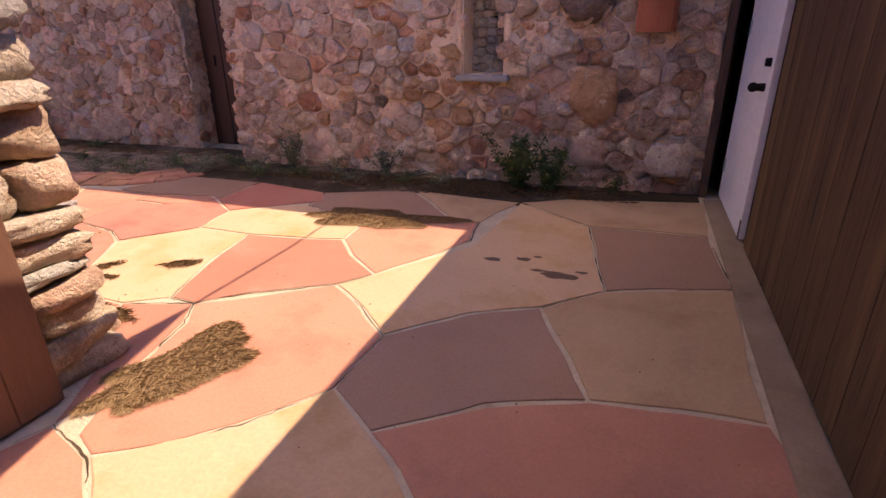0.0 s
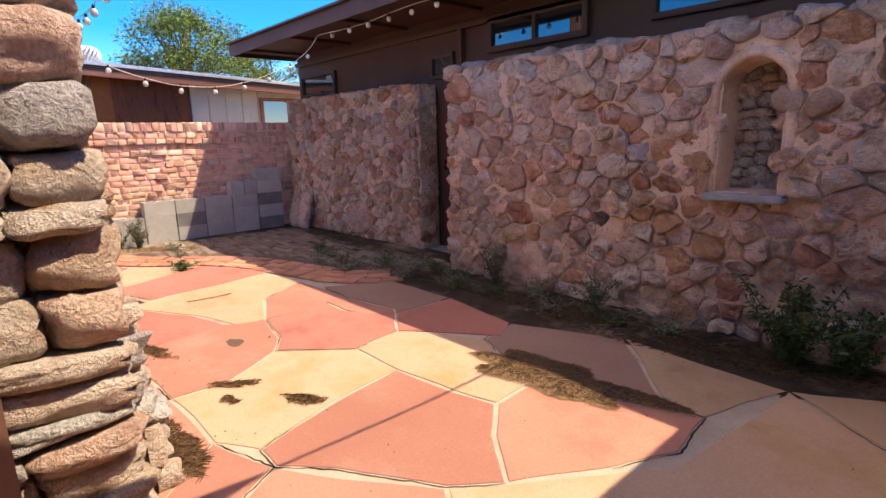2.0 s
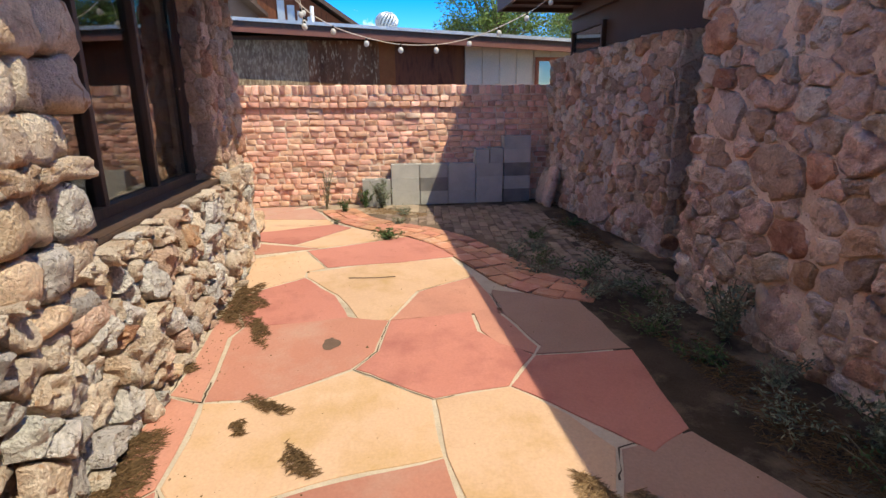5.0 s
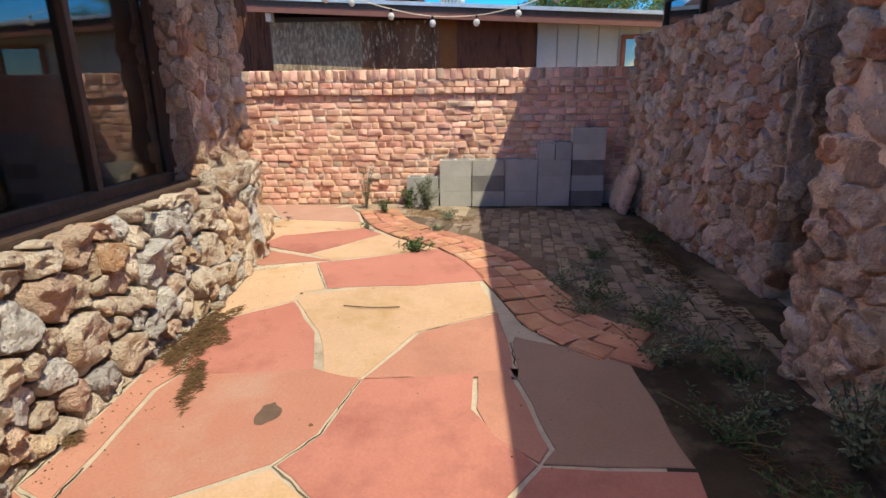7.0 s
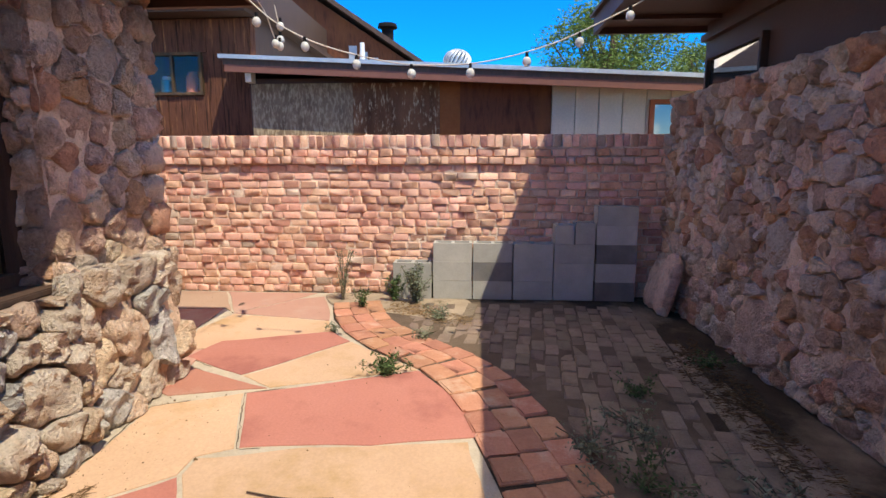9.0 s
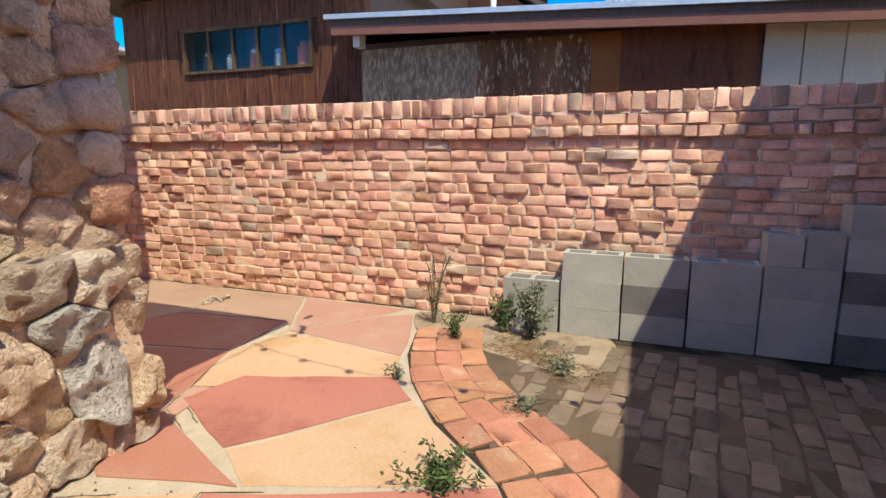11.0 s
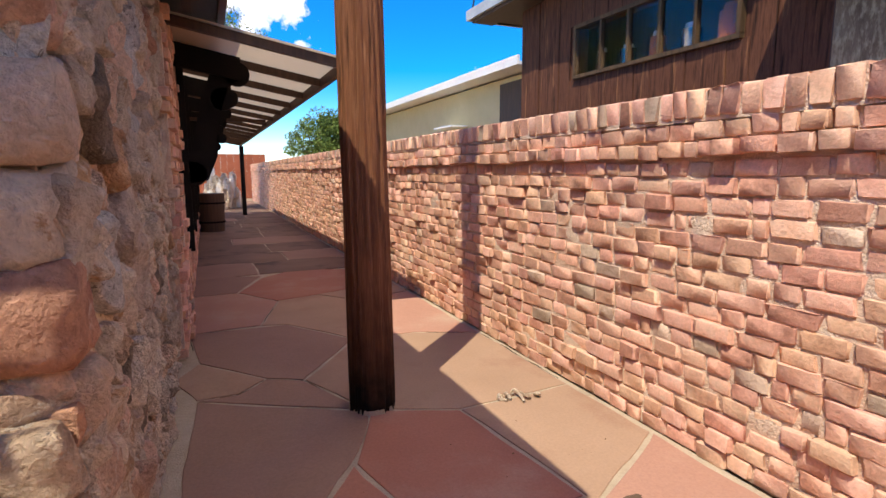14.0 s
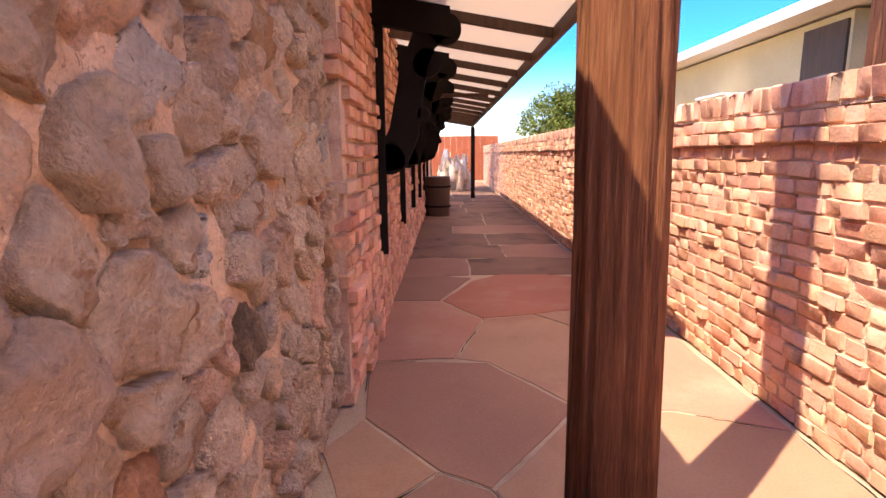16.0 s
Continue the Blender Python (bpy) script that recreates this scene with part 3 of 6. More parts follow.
slab("red", (-6, 1.98), (-6.42, 3), (-5.75, 3.46), (-5.57, 3.49), (-5.44, 2.86), (-5.38, 2.21))
slab("red", (-6.56, 1.27), (-6.92, 1.37), (-7.21, 2.19), (-6.98, 2.4), (-6.25, 1.83))
slab("mauve", (-6.04, 1.3), (-6.45, 1.28), (-6.07, 2.09), (-5.92, 1.52))
slab("tan", (-6.25, 1.83), (-6.98, 2.4), (-6.42, 3), (-6.07, 2.09))
slab("rose", (-8.5, 0.66), (-8.5, 1.21), (-8.5, 1.68), (-8.24, 1.54), (-7.68, 1.11))
slab("rose", (-7.68, 1.11), (-8.24, 1.54), (-8.36, 1.79), (-7.86, 2), (-7.51, 2.08))
slab("tan", (-7.2, 1.02), (-7.68, 1.11), (-7.51, 2.08), (-7.21, 2.19), (-6.74, 1.35), (-6.69, 1.21))
slab("rose", (-6.36, 1.42), (-6.45, 1.28), (-6.69, 1.21), (-6.74, 1.35))
slab("mauve", (-7.27, -0.17), (-7.73, 0.03), (-7.85, 0.95), (-7.2, 1.02), (-7.05, 0.33))
slab("plum", (-6.32, 0.38), (-6.38, -0.69), (-7.27, -0.17), (-7.23, -0.03), (-7.05, 0.33), (-6.76, 0.71))
slab("plum", (-6.3, -2.12), (-6.5, -2.12), (-7.09, -2.09), (-7.52, -1.46), (-7, -0.76), (-6.79, -0.89), (-6.4, -1.35))
slab("dusty", (-6.24, -1.05), (-6.4, -1.35), (-6.79, -0.89), (-6.62, -0.7), (-6.38, -0.69))
slab("rose", (-6.3, -2.12), (-6.19, -3.54), (-6.76, -3.56), (-7.13, -3.02), (-6.88, -2.16))
slab("dusty", (-6.88, -2.16), (-7.13, -3.02), (-7.55, -3.13), (-7.87, -2.69), (-7.52, -1.46), (-7.09, -2.09))
slab("mauve", (-6.76, -3.56), (-7.09, -4.34), (-7.57, -4.8), (-8.32, -4.45), (-8.02, -3.29), (-7.55, -3.13), (-7.13, -3.02))
slab("plum", (-6.19, -3.54), (-6.21, -4.77), (-7.1, -4.47), (-6.76, -3.56))
slab("dusty", (-7.73, 0.03), (-8.5, -0.02), (-8.5, 0.66), (-7.68, 1.11), (-7.85, 0.95))
slab("dusty", (-7.27, -0.17), (-7.73, 0.03), (-8.5, -0.02), (-8.5, -1.2), (-8, -1.42), (-7.52, -1.46), (-7, -0.76))
slab("plum", (-6.62, -0.7), (-6.79, -0.89), (-7, -0.76), (-7.27, -0.17), (-6.38, -0.69))
slab("rose", (-8, -1.42), (-8.5, -1.2), (-8.5, -2.9), (-7.87, -2.69), (-7.52, -1.46))
slab("dusty", (-7.55, -3.13), (-7.87, -2.69), (-8.5, -2.9), (-8.5, -4.3), (-8.32, -4.45), (-8.02, -3.29))
slab("mauve", (-6.32, 1.25), (-6.32, 0.38), (-6.76, 0.71), (-7.05, 0.33), (-7.2, 1.02), (-6.69, 1.21), (-6.45, 1.28))
slab("salmon", (-2.59, 1.78), (-2.26, 1.45), (-2.6, 1.52), (-3.0, 1.56), (-3.3, 1.58), (-3.2, 1.77), (-2.91, 1.79))
slab("clay", (-4.73, 1.57), (-4.13, 1.77), (-3.97, 1.72), (-3.2, 1.77), (-3.3, 1.58))
slab("clay", (-4.09, 2.72), (-4.11, 3.49), (-4.22, 3.45), (-4.17, 3.29))
slab("plum", (-4.22, 3.45), (-3.55, 3.58), (-3.45, 3.52), (-3.44, 4.11), (-4.3, 4.1), (-4.6, 3.52), (-4.51, 3.49), (-4.11, 3.49))
slab("tan", (-0.58, 1.07), (-0.73, 0.88), (-1.54, 0.73), (-1.76, 0.53), (-1.6, -0.6), (-0.4, -0.5), (-0.24, 0.89))
slab("plum", (-0.24, 0.89), (0.52, 1.23), (0.55, -0.8), (-0.4, -0.5))

# ---- the far end of the passage ----
far_rng = random.Random(5)
y = -4.6
while y > -23.5:
    step = far_rng.uniform(0.7, 1.1)
    cut = far_rng.uniform(-7.6, -6.9)
    for xa, xb in ((-6.25, cut), (cut, -8.5)):
        # mostly the darkened slab: passage shade put into the floor colour
        k = far_rng.choice(("plum", "shade_soiled", "shade_soiled", "shade_soiled"))
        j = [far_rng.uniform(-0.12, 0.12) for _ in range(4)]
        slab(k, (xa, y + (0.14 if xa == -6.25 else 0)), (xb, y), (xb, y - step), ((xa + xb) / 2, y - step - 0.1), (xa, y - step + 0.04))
    y -= step + 0.06

# ---- the brick paved corner ----
CURVE = [Vector(c) for c in ((-7.95, 1.98), (-7.55, 2.10), (-7.17, 2.30), (-6.80, 2.58), (-6.45, 2.98), (-6.05, 3.22), (-5.6, 3.36), (-5.15, 3.48), (-4.75, 3.58), (-4.4, 3.80), (-4.2, 4.15))]


def curve_points(offset, step):
    pts = []
    for i in range(len(CURVE) - 1):
        a, b = CURVE[i], CURVE[i + 1]
        a0, b1 = CURVE[max(i - 1, 0)], CURVE[min(i + 2, len(CURVE) - 1)]
        for s in range(10):
            f = s / 10
            p = a.lerp(b, f)
            t = ((b - a0).lerp(b1 - a, f)).normalized()
            pts.append((p + Vector((-t.y, t.x)) * offset, t))
    out, last = [], None
    for p, t in pts:
        if last is None or (p - last).length >= step:
            out.append((p, t))
            last = p
    return out


# soil sheet, widened along the north wall to take in its foot shadow
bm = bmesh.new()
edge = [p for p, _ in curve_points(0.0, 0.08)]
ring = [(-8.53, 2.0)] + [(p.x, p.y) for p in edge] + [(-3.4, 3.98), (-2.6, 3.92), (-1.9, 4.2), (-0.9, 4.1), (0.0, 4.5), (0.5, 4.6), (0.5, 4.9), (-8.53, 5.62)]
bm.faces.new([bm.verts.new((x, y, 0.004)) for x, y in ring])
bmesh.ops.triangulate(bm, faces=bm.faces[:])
soil = structure("soil", bm, DIRT, "dark soil between brick pavers and walls, deepened for the shade there", "soil")
bm = bmesh.new()
pts = [(-8.5, 1.75), (-8.2, 1.85), (-7.95, 2.0), (-7.85, 2.3), (-7.7, 2.75), (-7.5, 3.2), (-7.9, 3.35), (-8.35, 3.3), (-8.5, 2.9)]
bm.faces.new([bm.verts.new((x, y, 0.0125)) for x, y in even_outline(chaikin(chaikin(pts)), 0.1)])
bmesh.ops.triangulate(bm, faces=bm.faces[:])
structure("sand", bm, SAND, "pale sandy dirt at the foot of the brick wall", "soil")

bm = bmesh.new()
pts = [(-8.2, 2.5), (-7.3, 2.6), (-6.7, 2.85), (-6.3, 3.2), (-5.6, 3.55), (-4.9, 3.75), (-4.4, 4.0), (-4.6, 4.35), (-5.4, 4.6), (-6.6, 4.75), (-8.2, 4.85)]
bm.faces.new([bm.verts.new((x, y, 0.0085)) for x, y in even_outline(chaikin(pts), 0.2)])
bmesh.ops.triangulate(bm, faces=bm.faces[:])
structure("paving_bed", bm, PAVING_BED, "dusty brown earth between the brick pavers", "soil")

UNIT = [rough_brick(i) for i in range(12)]


def unit_set(mat, size=(1, 1, 1)):
    out = []
    for me in UNIT:
        c = me.copy()
        c.transform(Matrix.Diagonal((*size, 1)))
        c.materials.append(mat)
        out.append(c)
    return out


paving = tagged(empty("brick_paving", -6.5, 3.6, 0), "worn brick paving with a curved red border band", "paving", "", "structure")
band_set, paver_set = unit_set(BAND_BRICK, (0.222, 0.158, 0.08)), unit_set(PAVER, (0.203, 0.099, 0.08))
prng = random.Random(11)
for row in range(3):
    for p, t in curve_points(0.09 + 0.155 * row, 0.215):
        ob = new("brick", prng.choice(band_set))
        hang(ob, paving)
        ob.matrix_basis = Matrix.LocRotScale((p.x, p.y, -0.022 + prng.uniform(-0.002, 0.003)), Euler((prng.uniform(-0.012, 0.012), prng.uniform(-0.012, 0.012), math.atan2(t.y, t.x) + prng.uniform(-0.02, 0.02))), None)


def north_of_band(x, y):
    """How far a point lies beyond the border band, seen from the flagstones."""
    best = min(((Vector((x, y)) - p).length, i) for i, (p, t) in enumerate(BAND))
    p, t = BAND[best[1]]
    return (Vector((x, y)) - p).dot(Vector((-t.y, t.x)))


BAND = curve_points(0.0, 0.1)
for row in range(26):
    for col in range(34):
        x = -8.45 + col * 0.212 + (0.106 if row % 2 else 0)
        y = 2.5 + row * 0.104 - (x + 6) * 0.10
        if not (-8.4 < x < -3.9 and y < 5.0 and y < 4.9 + 0.05 * x + 0.35 and north_of_band(x, y) > 0.56) or prng.random() < 0.10:
            continue
        if x < -8.05 and y < 5.1 and y > 2.4:
            continue
        ob = new("brick", prng.choice(paver_set))
        hang(ob, paving)
        ob.matrix_basis = Matrix.LocRotScale((x + prng.uniform(-0.008, 0.008), y + prng.uniform(-0.008, 0.008), -0.025 + prng.uniform(-0.007, 0.004)), Euler((prng.uniform(-0.025, 0.025), prng.uniform(-0.025, 0.025), -0.10 + prng.uniform(-0.05, 0.05))), None)

# ---- brick garden wall ----
WX = -8.55
wall_west = structure("wall_west", boxes((WX - 0.27, WX, -24.1, 5.62, 0, 1.53), (WX - 0.26, WX + 0.024, -24.1, 5.62, 1.53, 1.655)), PALE_MORTAR, "weathered pink brick garden wall with a rowlock coping", "wall")
FAR_BRICKS = [
    material("pink_brick_far", [(0.69, 0.38, 0.265), (0.81, 0.51, 0.375)], 12, 0.92, 0.3, 70, random_value=0.15, random_hue=0.012, grain=0.3, blotch=(0.66, 0.45, 0.33), blotch_scale=9, blotch_at=(0.55, 0.72), island=True),
    material("orange_brick_far", [(0.64, 0.33, 0.225), (0.75, 0.44, 0.31)], 12, 0.92, 0.3, 70, random_value=0.15, random_hue=0.012, grain=0.3, blotch=(0.42, 0.22, 0.15), blotch_scale=9, island=True),
    material("buff_brick_far", [(0.58, 0.42, 0.32), (0.68, 0.51, 0.40)], 12, 0.92, 0.4, 70, random_value=0.13, blotch=(0.40, 0.24, 0.16), blotch_scale=9, island=True),
    material("greyish_brick_far", [(0.42, 0.31, 0.23), (0.54, 0.40, 0.30)], 12, 0.92, 0.4, 70, random_value=0.2, grain=0.3, blotch=(0.50, 0.33, 0.24), blotch_scale=9, island=True),
]
brick_sets = [unit_set(m) for m in BRICKS]
unit_data = []
for me in UNIT:
    co = np.zeros(len(me.vertices) * 3)
    me.vertices.foreach_get("co", co)
    unit_data.append((co.reshape(-1, 3), [tuple(p.vertices) for p in me.polygons]))


def lay_brick(me, m, parent):
    """One brick at its true size, so that its grain keeps its scale."""
    place, turn, size = m.decompose()
    me = me.copy()
    me.transform(Matrix.Diagonal((*size, 1)))
    ob = new("brick", me)
    hang(ob, parent)
    ob.matrix_basis = Matrix.LocRotScale(place, turn, None)
    return ob


def joined_bricks(name, jobs, mats, parent, label):
    """Many bricks in one mesh: jobs of (matrix, shape, material)."""
    verts, faces, mi = [], [], []
    for m, shape, mat in jobs:
        co, fs = unit_data[shape]
        a = np.array(m)
        off = len(verts)
        verts.extend((co @ a[:3, :3].T + a[:3, 3]).tolist())
        for f in fs:
            faces.append([off + i for i in f])
            mi.append(mat)
    me = bpy.data.meshes.new(name)
    me.from_pydata(verts, [], faces)
    me.polygons.foreach_set("material_index", mi)
    me.polygons.foreach_set("use_smooth", [True] * len(faces))
    me.set_sharp_from_angle(angle=1.0)
    for m in mats:
        me.materials.append(m)
    ob = new(name, me)
    ob.parent = parent
    return tagged(ob, label, "", "", "stuff")


def brick_run(y0, y1, x, z, h, lo, hi, proud, rng, jobs, near, side=1.0):
    """One course of bricks from y0 to y1; those between the near limits become parts of their own."""
    y = y0 + rng.uniform(0, 0.1)
    while y < y1:
        ln = rng.uniform(lo, hi)
        if rng.random() < 0.12:
            ln *= 0.6
        shape, mat = rng.randrange(12), rng.choices((0, 1, 2, 3), (66, 30, 3, 1))[0]
        p = rng.uniform(*proud) + (0.020 if rng.random() < 0.10 else 0.0)
        hh = h * rng.uniform(0.78, 0.93)
        m = Matrix.LocRotScale((x + side * (p - 0.06), y + ln / 2, z + rng.uniform(-0.006, 0.006) + 0.016 * noise.noise(Vector((0, y * 1.1, z * 1.5)))), Euler((rng.uniform(-0.02, 0.02), rng.uniform(-0.02, 0.02), rng.uniform(-0.016, 0.016))), (0.12, ln - rng.uniform(0.009, 0.020), hh))
        jobs.append((m, shape, mat, near[0] < y < near[1]))
        y += ln


wrng = random.Random(21)
jobs = []
for course in range(18):
    z = 0.04 + course * 0.0805
    if course >= 17:
        brick_run(-24.0, 5.45, WX, z, 0.080, 0.105, 0.16, (0.045, 0.060), wrng, jobs, (-0.35, 2.9))
    else:
        brick_run(-24.0, 5.45, WX, z, 0.080, 0.115, 0.225, (0.009, 0.021), wrng, jobs, (-0.35, 2.9))
y = -24.0
while y < 5.5:
    w = wrng.uniform(0.072, 0.098)
    m = Matrix.LocRotScale((WX - 0.115, y + w / 2, 1.606 + wrng.uniform(-0.003, 0.004)), Euler((wrng.uniform(-0.03, 0.03), wrng.uniform(-0.01, 0.01), wrng.uniform(-0.03, 0.03))), (0.30, w - 0.006, 0.125))
    jobs.append((m, wrng.randrange(12), wrng.choices((0, 1, 3), (75, 15, 10))[0], -0.35 < y < 2.9))
    y += w
for course in (18,):
    brick_run(-24.0, 5.45, WX, 0.04 + course * 0.0805, 0.082, 0.12, 0.18, (0.022, 0.034), wrng, jobs, (-0.35, 2.9))
for m, shape, mat, close in jobs:
    if close:
        lay_brick(brick_sets[mat][shape], m, wall_west)
joined_bricks("bricks", [j[:3] for j in jobs if not j[3]], FAR_BRICKS, wall_west, "")
mortar_bed(wall_west, (WX, -2.5, 0.0), (0, 1, 0), (1, 0, 0), 7.9, 1.50, 0.009, 0.003, None, PALE_MORTAR)


# ---- stone walls ----
NW_KINDS = [("pink", 5), ("cream", 2), ("rust", 2.4), ("brown", 2.2), ("bluish", 0.5)]
SHADE_KINDS = [("pink", 6), ("cream", 2.2), ("rust", 1.8), ("brown", 1.0), ("bluish", 0.6)]
COBBLE_KINDS = [("grey", 3.4), ("cream", 5), ("pink", 1.6), ("rust", 0.25)]


def rock(parent, x, y, z, sx, sy, sz, kind, rng, turn=0.0, name="stone", rough=0.22):
    """A whole boulder, rounded by water."""
    bm = bmesh.new()
    bmesh.ops.create_icosphere(bm, subdivisions=3, radius=1.0)
    k = Vector((rng.uniform(0, 99), rng.uniform(0, 99), rng.uniform(0, 99)))
    for v in bm.verts:
        c = v.co.copy()
        f = max(abs(c.x), abs(c.y), abs(c.z))
        boxy = c.lerp(c / f * 0.92, 0.62)
        w = noise.noise(c * 1.3 + k) * rough + noise.noise(c * 3.1 + k) * rough * 0.45 + noise.noise(c * 8 + k) * rough * 0.12
        v.co = boxy * (1 + w)
        v.co = Vector((v.co.x * sx, v.co.y * sy, v.co.z * sz))
    for f in bm.faces:
        f.smooth = True
    me = bpy.data.meshes.new(name)
    bm.to_mesh(me)
    bm.free()
    me.materials.append(STONES[kind])
    ob = new(name, me)
    hang(ob, parent, Matrix.LocRotScale((x, y, z), Euler((rng.uniform(-0.1, 0.1), rng.uniform(-0.1, 0.1), turn)), None))
    return ob


# north wall, with its arched opening
NF = 4.85
ARCH_X, ARCH_R, ARCH_Z = -1.42, 0.195, 1.61
bm = boxes((-4.18, ARCH_X - ARCH_R, NF, 5.3, 0, 2.0), (ARCH_X + ARCH_R, 0.5, NF, 5.3, 0, 2.0), (ARCH_X - ARCH_R, ARCH_X + ARCH_R, NF, 5.3, 0, 0.97))
steps = 10
for i in range(steps):
    a0, a1 = math.pi * i / steps, math.pi * (i + 1) / steps
    xa, xb = ARCH_X + ARCH_R * math.cos(a0), ARCH_X + ARCH_R * math.cos(a1)
    za, zb = ARCH_Z + ARCH_R * math.sin(a0), ARCH_Z + ARCH_R * math.sin(a1)
    v = [bm.verts.new(c) for c in ((xa, NF, za), (xb, NF, zb), (xb, NF, 2.0), (xa, NF, 2.0), (xa, 5.3, za), (xb, 5.3, zb), (xb, 5.3, 2.0), (xa, 5.3, 2.0))]
    for q in ((0, 1, 2, 3), (7, 6, 5, 4), (0, 4, 5, 1), (2, 6, 7, 3)):
        bm.faces.new([v[j] for j in q])
wall_north = structure("wall_north", bm, MORTAR, "rubble stone wall with an arched opening", "wall")
NORTH_LEFT = [
    (3.61, 1.69, 0.23, "brown"), (0.12, 1.81, 0.175, "rust"), (0.55, 1.81, 0.202, "bluish"), (0.06, 1.58, 0.129, "cream"), (0.25, 1.32, 0.184, "bluish"), (0.76, 1.02, 0.202, "brown"),
    (0.44, 0.78, 0.101, "bluish"), (0.99, 1.90, 0.101, "grey"), (1.52, 1.74, 0.12, "pink"), (1.97, 1.84, 0.12, "cream"), (2.05, 1.57, 0.12, "cream"), (1.75, 1.51, 0.092, "rust"),
    (1.57, 1.29, 0.12, "pink"), (1.82, 1.14, 0.11, "cream"), (2.04, 1.23, 0.0828, "grey"), (1.28, 1.16, 0.129, "pink"), (1.53, 0.87, 0.092, "bluish"), (1.73, 0.71, 0.0736, "dark"),
    (1.86, 0.83, 0.12, "pink"), (2.10, 0.78, 0.0644, "rust"), (0.98, 0.27, 0.221, "pink"), (2.43, 1.61, 0.0644, "cream"), (2.25, 1.64, 0.0552, "rust"), (2.41, 1.28, 0.0828, "rust"),
    (2.44, 0.87, 0.101, "rust"), (2.34, 0.46, 0.147, "rust")]
NORTH_RIGHT = [
    (3.13, 1.51, 0.0736, "brown"), (3.21, 1.88, 0.101, "rust"), (3.41, 1.89, 0.0644, "pink"), (3.19, 1.22, 0.092, "bluish"), (3.43, 1.26, 0.129, "cream"), (3.14, 1.36, 0.046, "rust"),
    (3.06, 1.01, 0.0644, "pink"), (2.97, 0.78, 0.11, "bluish"), (3.36, 0.94, 0.12, "pink"), (3.35, 0.72, 0.092, "cream"), (3.15, 0.61, 0.0736, "rust"), (3.03, 0.51, 0.0828, "brown"),
    (3.73, 0.79, 0.184, "rust"), (3.95, 0.82, 0.0644, "dark"), (4.06, 0.38, 0.0736, "cream"), (3.75, 0.32, 0.138, "pink"), (3.88, 1.26, 0.101, "pink"), (3.70, 1.22, 0.0644, "rust"),
    (3.68, 0.12, 0.0828, "cream"), (2.66, 1.98, 0.0828, "cream"), (2.89, 1.96, 0.0828, "pink"),
    (4.20, 0.58, 0.18, "brown"), (4.40, 0.36, 0.15, "cream"), (4.48, 0.95, 0.12, "rust"), (4.20, 1.86, 0.14, "pink")]
NICHE = [(2.76, z, 0.13, "hole") for z in (1.08, 1.28, 1.48, 1.66)]
NOTABLE = NORTH_LEFT + NORTH_RIGHT + NICHE
STONES["hole"] = None
srng = random.Random(31)


def north_skip(u, v):
    x = u - 4.18
    return abs(x - ARCH_X) < ARCH_R and 0.95 < v < 1.85


stone_face(wall_north, (-4.18, NF, 0.0), (1, 0, 0), (0, -1, 0), 4.68, 2.02, srng, 0.062, 0.13, SHADE_KINDS, 0.056, 0.007, 1.25, NOTABLE, 0.0, north_skip, sink=0.016)
mortar_bed(wall_north, (-4.18, NF, 0.0), (1, 0, 0), (0, -1, 0), 4.68, 2.0, 0.024, 0.012, north_skip)
stone_face(wall_north, (-4.18, 5.3, 0.0), (0, -1, 0), (-1, 0, 0), 0.45, 2.02, srng, 0.08, 0.14, [("pink", 3), ("cream", 3), ("rust", 1)], 0.04, 0.006, 1.2)
x = -4.1
while x < 0.5:
    w = srng.uniform(0.09, 0.2)
    rock(wall_north, x + w, 4.99, 2.0, w * 1.02, 0.14, srng.uniform(0.045, 0.085), srng.choice(("pink", "cream", "pink", "rust", "bluish")), srng, srng.uniform(-0.2, 0.2))
    x += w * 1.85
for zc in [0.1 + 0.17 * i for i in range(12)]:
    rock(wall_north, -4.14 + srng.uniform(-0.03, 0.02), 4.90, zc + srng.uniform(-0.02, 0.02), srng.uniform(0.08, 0.14), srng.uniform(0.08, 0.12), srng.uniform(0.06, 0.095), srng.choice(("pink", "rust", "cream", "pink")), srng, srng.uniform(-0.3, 0.3))

rock(wall_north, -0.57, NF - 0.01, 1.70, 0.225, 0.085, 0.285, "boulder", srng, 0.0, rough=0.34)
rock(wall_north, -0.45, NF - 0.01, 0.80, 0.20, 0.075, 0.23, "rust", srng, 0.0, rough=0.36)
rock(wall_north, -0.43, NF - 0.01, 0.32, 0.17, 0.06, 0.15, "pink", srng, 0.0, rough=0.36)
rock(wall_north, 0.24, NF - 0.03, 0.30, 0.19, 0.10, 0.16, "cream", srng, 0.0, rough=0.25)

# lip, sill and the stacked stones seen through the opening
bm = bmesh.new()
prof = [(ARCH_X + ARCH_R, 0.97)] + [(ARCH_X + ARCH_R * math.cos(math.pi * i / 14), ARCH_Z + ARCH_R * math.sin(math.pi * i / 14)) for i in range(15)] + [(ARCH_X - ARCH_R, 0.97)]
prev = None
